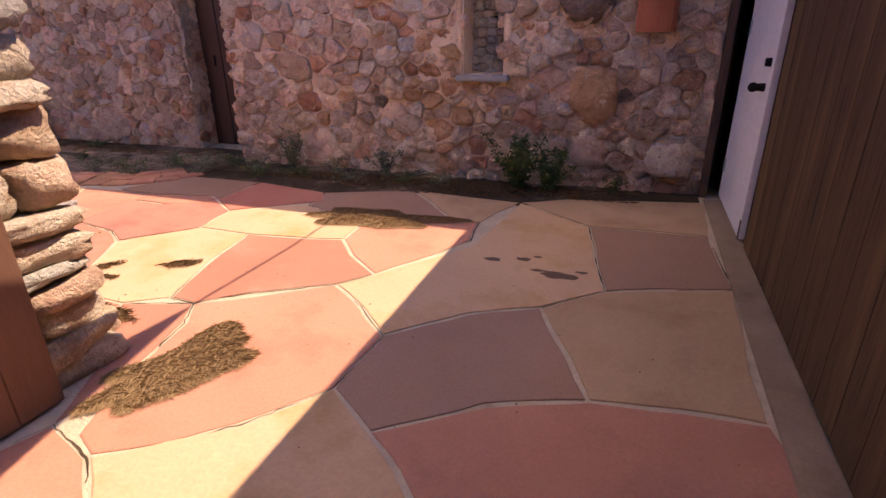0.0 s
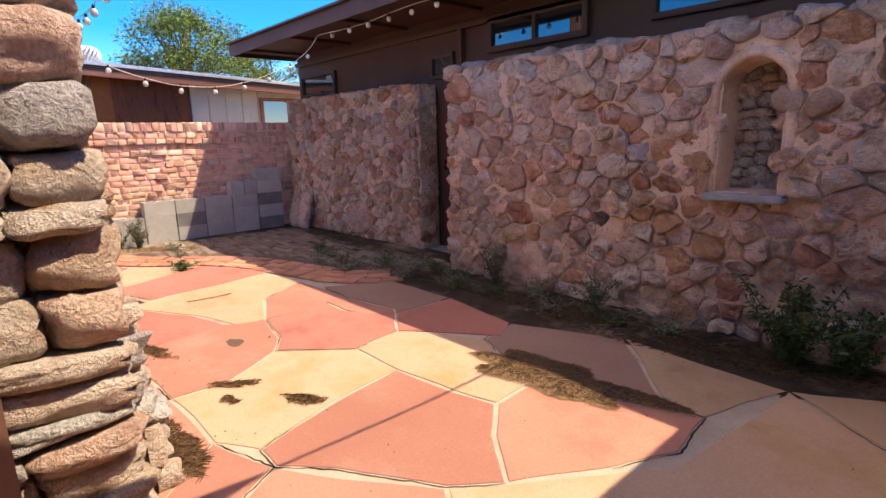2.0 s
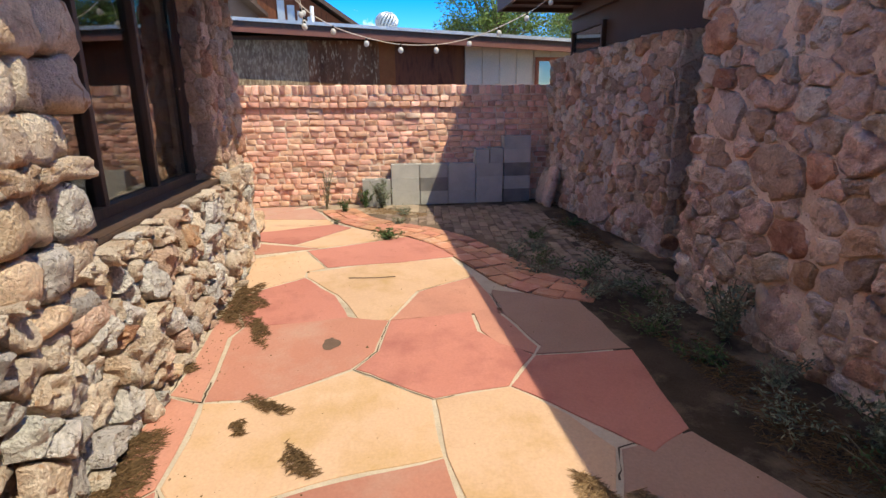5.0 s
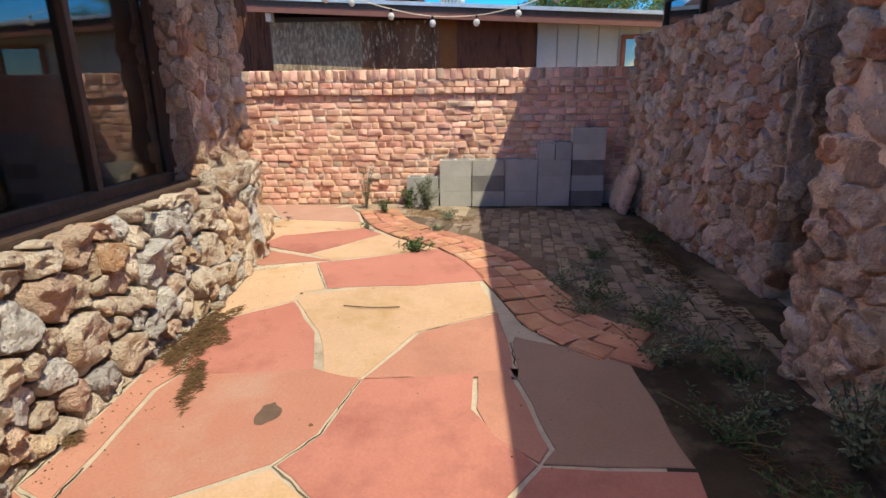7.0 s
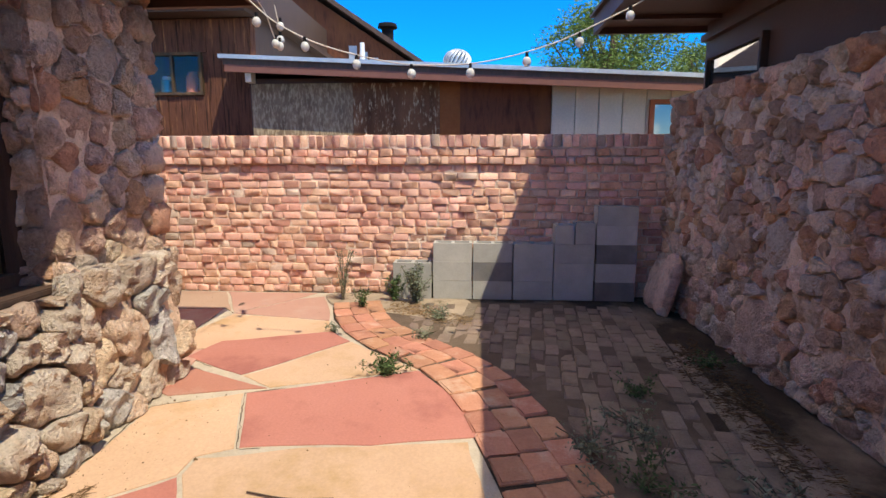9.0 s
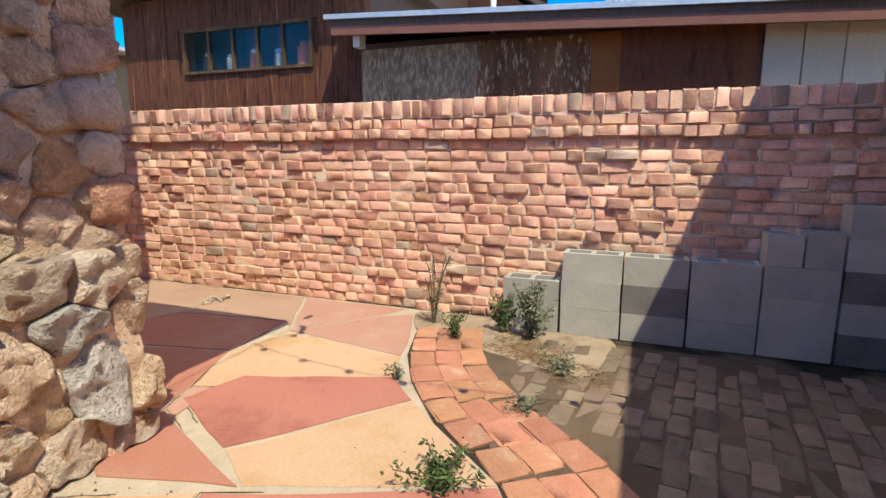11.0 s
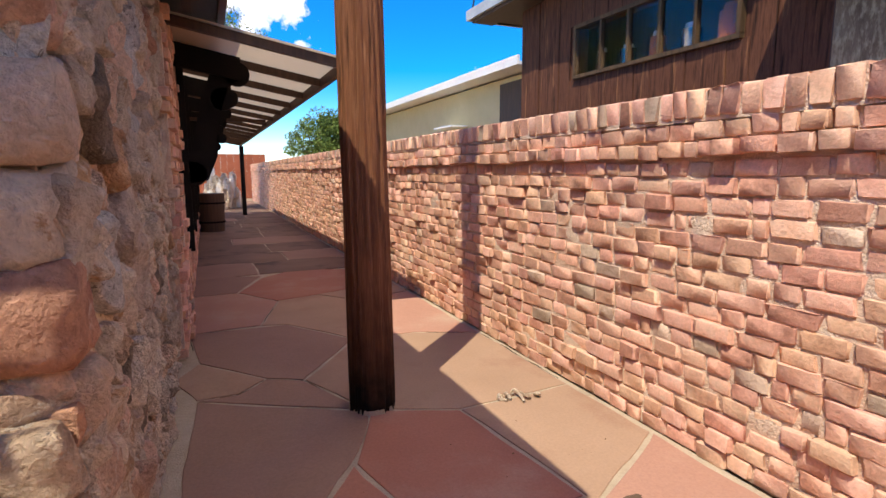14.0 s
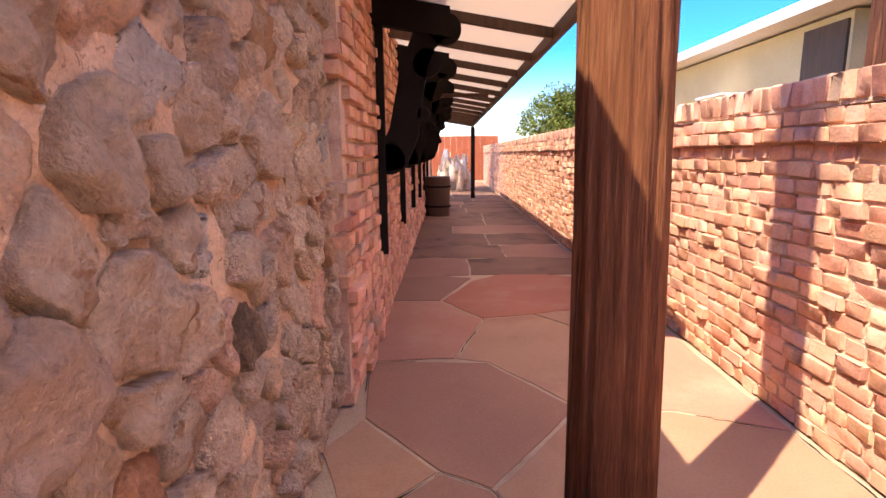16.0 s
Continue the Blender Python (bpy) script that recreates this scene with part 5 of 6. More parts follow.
def sloped(x0, x1, y0, y1, t0, t1):
    """A box that follows the awning's slope; t0 and t1 are heights above its underside."""
    z = lambda x: 2.42 + (x + 6.25) * 0.175
    bm = bmesh.new()
    vs = box(bm, x0, x1, y0, y1, 0, 1)
    for v in vs:
        v.co.z = z(v.co.x) + (t1 if v.co.z > 0.5 else t0)
    return bm


AWN_Y = -1.7
SHEETING = bpy.data.materials.new("translucent_sheeting")
SHEETING.use_nodes = True
tn = SHEETING.node_tree
tl, mixer, pb = tn.nodes.new("ShaderNodeBsdfTranslucent"), tn.nodes.new("ShaderNodeMixShader"), tn.nodes["Principled BSDF"]
tl.inputs[0].default_value = (0.75, 0.64, 0.50, 1)
pb.inputs["Base Color"].default_value = (0.66, 0.58, 0.48, 1)
mixer.inputs[0].default_value = 0.26
tn.links.new(pb.outputs[0], mixer.inputs[1])
tn.links.new(tl.outputs[0], mixer.inputs[2])
tn.links.new(mixer.outputs[0], tn.nodes["Material Output"].inputs[0])
bm = bmesh.new()
bm.faces.new([bm.verts.new((x, y, 2.425 + (x + 6.25) * 0.175)) for x, y in ((-7.62, -15.2), (-6.22, -15.2), (-6.22, AWN_Y), (-7.62, AWN_Y))])
part("sheeting", bm, SHEETING, awning, "pale translucent sheeting")
part("fascia", sloped(-7.61, -7.57, -15.2, AWN_Y, -0.08, 0.0), DARK_WOOD, awning)
for i in range(15):
    y0 = AWN_Y - 0.05 - i * 0.95
    part("rafter", sloped(-7.57, -6.24, y0 - 0.05, y0, -0.07, -0.002), DARK_WOOD, awning)
part("strut", boxes((-7.3, -6.26, -5.02, -4.98, 1.96, 2.0)), DARK_WOOD, awning)


def bracket(y):
    """A flat black iron wall bracket: an upright bar and a scrolled arm that holds the awning."""
    ob = tagged(empty("iron_bracket", -6.27, y, 0.62), "black wrought iron scroll bracket on the brick wall", "bracket", "iron brackets")
    part("bar", boxes((-6.40, -6.345, y - 0.025, y + 0.025, 0.62, 2.40), bevel=0.004), CHARCOAL, ob)
    spine = [(-6.36, 1.32), (-6.46, 1.33), (-6.53, 1.48), (-6.57, 1.72), (-6.61, 1.93), (-6.68, 2.10), (-6.80, 2.20)]
    bm = bmesh.new()
    prev = None
    for i, (x, z) in enumerate(spine):
        a, b = spine[max(i - 1, 0)], spine[min(i + 1, len(spine) - 1)]
        t = Vector((b[0] - a[0], b[1] - a[1])).normalized()
        w = (0.11, 0.12, 0.105, 0.095, 0.09, 0.09, 0.085)[i]
        cur = [bm.verts.new((x - t.y * s * w, yy, z + t.x * s * w)) for s, yy in ((1, y - 0.012), (1, y + 0.012), (-1, y + 0.012), (-1, y - 0.012))]
        if prev:
            for j in range(4):
                bm.faces.new((prev[j], prev[(j + 1) % 4], cur[(j + 1) % 4], cur[j]))
        prev = cur
    part("arm", bm, CHARCOAL, ob)
    part("top_beam", sloped(-6.86, -6.3, y - 0.04, y + 0.04, -0.20, -0.004), CHARCOAL, ob)
    for cx, cz, r in ((-6.83, 2.17, 0.11), (-6.70, 1.95, 0.10), (-6.67, 1.61, 0.045), (-6.43, 1.30, 0.11)):
        pts = [(cx + r * (1 - k / 26) * math.cos(k * 0.5), y, cz + r * (1 - k / 26) * math.sin(k * 0.5)) for k in range(22)]
        tube("scroll", pts, 0.011, CHARCOAL, ob)
        bm = cylinder(0, 0, -0.012, 0.012, r * 0.97, r * 0.97, 22)
        bmesh.ops.transform(bm, matrix=Matrix.Translation((cx, y, cz)) @ Matrix.Rotation(math.pi / 2, 4, "X"), verts=bm.verts)
        part("rosette", bm, CHARCOAL, ob)


for y in (-2.65, -4.35, -6.05, -7.75, -9.45, -11.15):
    bracket(y)
tagged(finish("iron_post", boxes((-7.66, -7.54, -15.0, -14.88, 0, 2.10), bevel=0.01), CHARCOAL), "dark upright post under the awning", "post")
planter = tagged(empty("barrel_planter", -6.62, -10.4, 0), "dark wooden barrel standing by the wall", "barrel")
part("barrel", cylinder(-6.62, -10.4, 0.01, 0.85, 0.26, 0.28, 24, rings=4), DARK_WOOD, planter)
part("hoop", cylinder(-6.62, -10.4, 0.2, 0.24, 0.285, 0.285, 24), CHARCOAL, planter)
part("hoop", cylinder(-6.62, -10.4, 0.62, 0.66, 0.292, 0.292, 24), CHARCOAL, planter)
FENCE_RED = material("red_fence_paint", [(0.30, 0.085, 0.045), (0.38, 0.12, 0.065)], 3, 0.7, 0.15, 40)
fence = tagged(empty("red_fence", -6.5, -26.0, 0), "rust red board fence closing the passage", "fence")
for i in range(22):
    part("fence_board", boxes((-9.4 + i * 0.3, -9.105 + i * 0.3, -26.05, -26.0, 0, 2.2)), FENCE_RED, fence)
rocks = tagged(empty("white_rocks", -7.0, -18.5, 0), "heap of pale upright rocks lit by the sun", "rocks")
rrng = random.Random(77)
for k in range(26):
    h = rrng.uniform(0.2, 0.42)
    rock(rocks, -7.6 + 0.04 * k + rrng.uniform(-0.06, 0.06), -18.5 + rrng.uniform(-0.3, 0.3), h * 0.85 + (k % 3) * 0.36, 0.11, 0.12, h, "cream" if k % 4 else "white", rrng, rough=0.34)

# ---- shed beyond the brick wall ----
shed = tagged(empty("shed", -10.2, 3.0, 0), "old shed clad in rusty and cream steel panels", "shed")
part("wall", boxes((-14.0, -10.24, 0.30, 8.0, 0, 2.5)), BROWN, shed)
for y0, y1, mat, lab in ((0.33, 1.70, PEELED_BUFF, "peeling buff painted steel panel"), (1.705, 2.855, PEELED, "peeling rusty steel panel"), (2.86, 3.13, ORANGE_RUST, "orange rusted strip"), (3.13, 4.31, RUST, "dark rusted steel panel")):
    part("panel", boxes((-10.24, -10.2, y0, y1, 1.2, 2.43), bevel=0.004), mat, shed, lab)
for i in range(9):
    part("siding_board", boxes((-10.24, -10.19, 4.32 + i * 0.30, 4.613 + i * 0.30, 1.2, 2.40), bevel=0.006), CREAM, shed)


def shed_roof(x0, x1, y0, y1, t0, t1):
    bm = bmesh.new()
    for v in box(bm, x0, x1, y0, y1, 0, 1):
        v.co.z = 2.73 - (v.co.y - 0.23) * 0.051 + (t1 if v.co.z > 0.5 else t0) + (v.co.x + 9.9) * -0.03
    return bm


part("roof", shed_roof(-14.0, -9.9, 0.10, 8.0, -0.10, -0.03), DARK_WOOD, shed)
part("drip_edge", shed_roof(-14.0, -9.86, 0.06, 8.0, -0.03, 0.02), GALV, shed, "pale galvanised roof edge")
part("fascia", shed_roof(-9.95, -9.9, 0.12, 8.0, -0.19, -0.10), TRIM, shed, "reddish brown fascia board")
part("beam_end", boxes((-10.1, -9.96, 0.36, 0.44, 2.42, 2.56)), CREAM, shed, "pale beam end")
framed_window("shed_window", "x", -10.2, 5.55, 6.3, 1.6, 2.18, TERRACOTTA, 1, 0.06, 0.06, label="small shed window in an orange wooden frame", out=1)
vent = tagged(empty("turbine_vent", -11.16, 3.05, 2.6), "round galvanised turbine roof vent", "vent")
part("neck", cylinder(-11.16, 3.05, 2.5, 2.72, 0.13, 0.13, 20), GALV, vent)
for i in range(18):
    a = 2 * math.pi * i / 18
    pts = [(-11.16 + 0.19 * math.cos(t) * math.cos(a + t * 0.5), 3.05 + 0.19 * math.cos(t) * math.sin(a + t * 0.5), 2.86 + 0.15 * math.sin(t)) for t in (-1.2, -0.7, 0.0, 0.7, 1.2)]
    tube("fin", pts, 0.022, GALV, vent)
part("cap", cylinder(-11.16, 3.05, 3.0, 3.02, 0.09, 0.06, 20), GALV, vent)
tagged(finish("vent_pipe", cylinder(-10.43, 1.80, 2.5, 2.98, 0.03, 0.03, 14), WHITE), "white plastic vent pipe on the shed roof", "pipe")
pole = tagged(empty("utility_pole", -18.0, 6.9, 0), "dark wooden utility pole behind the shed", "pole")
part("pole_shaft", cylinder(-18.0, 6.9, 0, 4.75, 0.12, 0.10, 14), DARK_WOOD, pole)
for k in range(3):
    tube("power_line", [(-18.0, 6.9, 4.6 - 0.1 * k), (-22, 12, 4.8), (-30, 26, 7.5 + 0.8 * k)], 0.012, CHARCOAL, pole)

# ---- brown house beyond the wall ----
bhouse = tagged(empty("brown_house", -11.5, -1.6, 0), "dark brown weathered wooden house with a band of windows", "house")
for y0, y1, z0, z1 in ((-3.45, -2.36, 0, 3.3), (-0.36, 0.32, 0, 3.3), (-2.36, -0.36, 0, 2.33), (-2.36, -0.36, 2.84, 3.3)):
    part("wall", boxes((-10.45, -10.3, y0, y1, z0, z1)), HOUSE_WOOD, bhouse)
part("side_wall", boxes((-14.0, -10.45, -3.45, -3.3, 0, 3.3), (-14.0, -10.45, 0.17, 0.32, 0, 4.0), (-14.0, -13.9, -3.3, 0.17, 0, 3.3)), DARK_WOOD, bhouse)
brng = random.Random(8)
for i in range(19):
    y0 = -3.44 + i * 0.197
    for z0, z1 in (((0.9, 2.30), (2.86, 3.28)) if -2.4 < y0 + 0.1 < -0.36 else ((0.9, 3.28),)):
        part("cladding_board", boxes((-10.3, -10.275 + brng.uniform(-0.006, 0.006), y0, y0 + 0.19, z0, z1)), HOUSE_WOOD, bhouse)
part("roof", boxes((-14.2, -9.95, -4.25, 0.5, 3.36, 3.44)), DARK_WOOD, bhouse)
part("roof_edge", boxes((-9.95, -9.91, -4.29, 0.5, 3.34, 3.47), (-14.2, -9.95, -4.29, -4.25, 3.34, 3.47)), GALV, bhouse, "grey metal roof edge")
part("soffit", boxes((-10.27, -9.96, -4.2, 0.4, 3.30, 3.355)), DARK_WOOD, bhouse)
framed_window("house_window_band", "x", -10.3, -2.36, -0.36, 2.30, 2.86, WEATHERED, 5, 0.04, 0.06, CLEAR, "row of five small panes in a weathered wooden frame", 1)
for i, (kind, h, r) in enumerate((("brown", 0.26, 0.07), ("grey", 0.22, 0.08), ("rust", 0.26, 0.075), ("grey", 0.24, 0.09), ("rust", 0.30, 0.10))):
    y0 = -2.36 + 0.05 + 0.38 * (i + 0.55)
    jar = tagged(empty("jar", -10.43, y0, 2.33), ("brown clay jar on the window ledge", "dark glass lantern jar on the window ledge", "orange labelled jar on the window ledge", "dark glass jar on the window ledge", "orange clay pot on the window ledge")[i], "jar", "jars on the ledge")
    body = part("jar_body", cylinder(-10.43, y0, 2.332, 2.33 + h * 0.8, r, r * 0.95, 18), (DARK_WOOD, DARK_GLASS, TERRACOTTA, DARK_GLASS, TERRACOTTA)[i], jar)
    part("lid", cylinder(-10.43, y0, 2.33 + h * 0.8, 2.33 + h, r * 0.7, r * 0.6, 18), (CREAM, GALV, CREAM, GALV, TERRACOTTA)[i], body)
part("ledge", boxes((-10.72, -10.31, -2.36, -0.36, 2.30, 2.331)), DARK_WOOD, bhouse)
part("inner_wall", boxes((-11.0, -10.95, -3.2, 0.1, 1.6, 3.2)), WEATHERED, bhouse)
gable = tagged(empty("rear_house", -14.5, -0.5, 0), "brown rear house with a sloping roof and corrugated side", "house")
bm = bmesh.new()
prof = [(-6.0, 0.0), (2.2, 0.0), (2.2, 3.25), (-1.4, 5.6), (-6.0, 3.0)]
f0 = [bm.verts.new((-14.3, y, z)) for y, z in prof]
f1 = [bm.verts.new((-18.0, y, z)) for y, z in prof]
bm.faces.new(f0)
bm.faces.new(f1[::-1])
for i in range(5):
    bm.faces.new((f0[i], f1[i], f1[(i + 1) % 5], f0[(i + 1) % 5]))
part("wall", bm, RUST, gable)
bm = bmesh.new()
for y0, z0, y1, z1 in ((2.6, 3.06, -1.4, 5.72), (-1.4, 5.72, -6.3, 2.95)):
    vs = [bm.verts.new((x, y, z + d)) for d in (0, 0.1) for x, y, z in ((-14.0, y0, z0), (-18.2, y0, z0), (-18.2, y1, z1), (-14.0, y1, z1))]
    for q in ((0, 1, 2, 3), (7, 6, 5, 4), (0, 4, 5, 1), (1, 5, 6, 2), (2, 6, 7, 3), (3, 7, 4, 0)):
        bm.faces.new([vs[j] for j in q])
part("roof", bm, DARK_WOOD, gable)
for i in range(5):
    part("corrugated_sheet", boxes((-14.29, -14.26, 0.7 + i * 0.22, 0.86 + i * 0.22, 3.0, 3.75 - i * 0.12)), GALV, gable)
flue = tagged(empty("roof_flue", -15.5, 1.3, 3.5), "dark metal roof flue with a cap", "flue")
part("flue_pipe", cylinder(-15.5, 1.3, 3.4, 4.35, 0.13, 0.13, 18), CHARCOAL, flue)
part("flue_cap", cylinder(-15.5, 1.3, 4.38, 4.46, 0.22, 0.20, 18), CHARCOAL, flue)

# ---- cream house further off ----
chouse = tagged(empty("cream_house", -13.5, -10.0, 0), "low cream yellow house with a white roof edge", "house")
part("wall", boxes((-18.0, -12.0, -22.0, -6.0, 0, 3.1)), YELLOW_STUCCO, chouse)
part("roof", boxes((-18.4, -11.55, -22.3, -5.6, 3.14, 3.2)), WHITE, chouse)
part("eave_board", boxes((-11.6, -11.55, -22.3, -5.6, 3.2, 3.30)), WHITE, chouse)
part("dark_shutter", boxes((-12.0, -11.96, -6.9, -6.05, 1.6, 3.0)), DARK_WOOD, chouse)
part("window_canopy", boxes((-12.0, -11.6, -9.4, -8.4, 2.30, 2.34)), WHITE, chouse)

# ---- concrete blocks ----
BLOCK_MESHES = {}


def block(y, z, h=0.19, ln=0.393, mat=CONCRETE, holes=True, x=-8.50, turn=0.0):
    """A hollow concrete block, its two cores open at the top."""
    key = (h, ln, mat.name, holes)
    if key not in BLOCK_MESHES:
        d, w = 0.19, 0.032
        bm = boxes((0, d, 0, w, 0, h), (0, d, ln - w, ln, 0, h), (0, w, w, ln - w, 0, h), (d - w, d, w, ln - w, 0, h), (w, d - w, w, ln - w, 0, 0.03 if holes else h))
        if holes and ln > 0.3:
            box(bm, w, d - w, ln / 2 - w / 2, ln / 2 + w / 2, 0.03, h)
        bmesh.ops.remove_doubles(bm, verts=bm.verts[:], dist=0.0005)
        me = bpy.data.meshes.new("concrete_block")
        bmesh.ops.recalc_face_normals(bm, faces=bm.faces[:])
        bm.to_mesh(me)
        bm.free()
        me.materials.append(mat)
        BLOCK_MESHES[key] = me
    ob = new("concrete_block", BLOCK_MESHES[key])
    ob.matrix_basis = Matrix.LocRotScale((x + brng.uniform(-0.006, 0.006), y, z), Euler((0, 0, turn + brng.uniform(-0.015, 0.015))), None)
    lab = "grey hollow concrete block in a dry stack by the wall" if mat is CONCRETE else "dark stained concrete block in a dry stack"
    return tagged(ob, lab, "concrete block", "stacked concrete blocks")


for k in range(3):
    block(2.93, 0.013 + 0.192 * k)
    block(3.335, 0.013 + 0.192 * k, mat=DARK_BLOCK if k == 1 else CONCRETE)
block(2.52, 0.013, 0.37)
block(3.74, 0.013)
block(3.74, 0.205, 0.38)
block(4.145, 0.013, 0.38)
block(4.145, 0.395)
block(4.145, 0.587, 0.19, 0.19)
block(4.35, 0.587, 0.21, 0.19)
for k in range(5):
    block(4.555, 0.013 + 0.19 * k, mat=DARK_BLOCK if k in (0, 2) else CONCRETE)

# ---- terracotta vents on the north wall ----
for x, z, h in ((-0.16, 1.31, 0.36), (0.0, 1.72, 0.24)):
    v = tagged(empty("terracotta_vent", x + 0.15, NF - 0.08, z), "red terracotta flue tile set in the stone wall", "vent", "terracotta tiles")
    bm = bmesh.new()
    n = 8
    out = []
    for i in range(n + 1):
        f = i / n
        out.append((x + 0.30 * f, NF - 0.09 - 0.06 * math.sin(math.pi * f) ** 0.5))
    lo = [bm.verts.new((a, b, z)) for a, b in out] + [bm.verts.new((x + 0.30, NF + 0.02, z)), bm.verts.new((x, NF + 0.02, z))]
    hi = [bm.verts.new((c.co.x, c.co.y + 0.02 * (c.co.y < NF), z + h)) for c in lo]
    m = len(lo)
    for i in range(m):
        bm.faces.new((lo[i], lo[(i + 1) % m], hi[(i + 1) % m], hi[i]))
    bm.faces.new(lo[::-1])
    bm.faces.new(hi)
    part("tile", bm, TERRACOTTA, v)
    part("cap", boxes((x - 0.01, x + 0.31, NF - 0.13, NF + 0.02, z + h, z + h + 0.015)), CREAM, v, "thin mortar cap")

# ---- string lights ----
def string_lights(points, bulbs, drop=0.05, label="string of small clear bulbs on a thin wire"):
    s = tagged(empty("string_lights", *points[0]), label, "string lights", "string lights")
    tube("wire", points, 0.004, CREAM, s)
    for x, y, z in bulbs:
        so = part("socket", cylinder(x, y, z - 0.035, z, 0.011, 0.009, 10), CHARCOAL, s)
        bm = bmesh.new()
        bmesh.ops.create_uvsphere(bm, u_segments=14, v_segments=10, radius=0.026, matrix=Matrix.Translation((x, y, z - 0.055)) @ Matrix.Diagonal((1, 1, 1.15, 1)))
        part("bulb", bm, BULB_GLASS, so, "", True)


sag = lambda y: 1.96 + 0.262 * (y - 3.15) ** 2
string_lights([(-6.30, 1.95, 2.40)] + [(-6.30, y, sag(y)) for y in (2.2, 2.7, 3.15, 3.6, 4.1, 4.45)] + [(-6.25, 4.62, 2.62)], [(-6.30, y, sag(y)) for y in (2.05, 2.34, 2.65, 2.98, 3.33, 3.66, 3.96, 4.24, 4.48)])
string_lights([(-6.25, 4.62, 2.62), (-5.6, 4.75, 2.64), (-4.6, 4.7, 2.66), (-3.4, 4.72, 2.65), (-2.6, 4.7, 2.68)], [(-6.1 + 0.38 * i, 4.72, 2.655) for i in range(9)])
string_lights([(-6.74, 2.0, 2.44), (-6.74, 2.03, 2.24), (-6.66, 2.04, 2.18), (-6.5, 2.02, 2.34), (-6.0, 2.02, 2.42), (-5.2, 2.02, 2.36), (-4.2, 2.02, 2.40)], [(-6.75, 2.03, 2.36), (-6.74, 2.03, 2.27), (-6.70, 2.04, 2.22), (-6.62, 2.04, 2.22), (-5.5, 2.02, 2.37), (-5.2, 2.02, 2.36), (-4.9, 2.02, 2.37), (-4.5, 2.02, 2.39)])

# ---- straw, litter, stains ----
STRAW = material("dry_straw", [(0.24, 0.145, 0.075), (0.40, 0.27, 0.15)], 20, 0.95, 0.0, 60, island=True, random_value=0.3)
LITTER = material("dark_needle_litter", [(0.10, 0.06, 0.03), (0.20, 0.12, 0.06)], 20, 0.95, 0.0, 60, island=True, random_value=0.3)
STAIN = material("dark_floor_stain", [(0.10, 0.065, 0.045), (0.16, 0.10, 0.07)], 6, 0.8, 0.1, 60)


def straw(x, y, rx, ry, turn, count, mat, label, height=0.03, length=0.09, seed=0):
    """A flat drift of dry needles lying on the paving."""
    rng = random.Random(seed)
    verts, faces = [], []
    ct, st = math.cos(turn), math.sin(turn)
    for _ in range(count):
        r, a = rng.random() ** 0.62, rng.uniform(0, 2 * math.pi)
        edge = 0.80 + 0.75 * noise.noise(Vector((math.cos(a) * 1.7, math.sin(a) * 1.7, seed)))
        u, v = r * edge * rx * math.cos(a), r * edge * ry * math.sin(a)
        px, py = x + u * ct - v * st, y + u * st + v * ct
        pz = 0.0105 + height * (1 - r * r) * rng.random()
        b = rng.uniform(0, math.pi)
        ln, w = length * rng.uniform(0.4, 1.1), rng.uniform(0.0005, 0.0012)
        dx, dy = math.cos(b), math.sin(b)
        rise = rng.uniform(-0.008, 0.012)
        o = len(verts)
        verts += [(px - dx * ln / 2 - dy * w, py - dy * ln / 2 + dx * w, pz), (px - dx * ln / 2 + dy * w, py - dy * ln / 2 - dx * w, pz), (px, py, pz + 0.006 + rise / 2), (px + dx * ln / 2, py + dy * ln / 2, max(0.0105, pz + rise))]
        faces += [(o, o + 1, o + 2), (o + 1, o + 3, o + 2)]
    me = bpy.data.meshes.new("straw")
    me.from_pydata(verts, [], faces)
    me.materials.append(mat)
    return tagged(new("straw_drift", me), label, "straw", "", "stuff")


straw(-1.80, 1.43, 0.42, 0.22, 1.2, 15000, STRAW, "drift of dry pine straw on the paving", 0.035, 0.085, 1)
straw(-1.86, 3.44, 0.62, 0.20, 0.12, 17000, STRAW, "long drift of dry pine straw at the shade line", 0.03, 0.085, 2)
straw(-4.55, 1.66, 0.50, 0.20, 0.1, 1500, LITTER, "dark needle litter at the foot of the cobble wall", 0.03, 0.09, 3)
straw(-4.05, 1.88, 0.28, 0.07, 0.3, 500, LITTER, "thin scatter of dark needles", 0.01, 0.07, 4)
straw(-2.72, 1.58, 0.40, 0.16, 0.2, 2400, LITTER, "brown litter beside the stone pier", 0.02, 0.08, 5)
straw(-2.66, 2.30, 0.17, 0.05, 0.5, 420, LITTER, "small scatter of dark needles", 0.012, 0.06, 6)
straw(-3.12, 2.10, 0.16, 0.05, 0.9, 300, LITTER, "small scatter of dark needles", 0.012, 0.06, 7)
straw(-2.95, 2.0, 0.10, 0.03, 0.3, 130, LITTER, "small scatter of dark needles", 0.008, 0.05, 8)
straw(-7.80, 2.85, 0.55, 0.26, 0.9, 1300, STRAW, "dry brown litter by the concrete blocks", 0.02, 0.05, 9)
straw(-3.6, 1.58, 0.16, 0.05, 0.6, 220, LITTER, "small scatter of dark needles", 0.01, 0.06, 10)
straw(-6.0, 4.9, 1.6, 0.25, -0.03, 2200, LITTER, "dark litter along the foot of the stone wall", 0.015, 0.06, 11)
straw(-1.9, 4.48, 2.1, 0.26, 0.03, 5000, LITTER, "dark litter along the foot of the stone wall", 0.02, 0.07, 12)


# hairline cracks along the joints, and grit
verts, faces = [], []
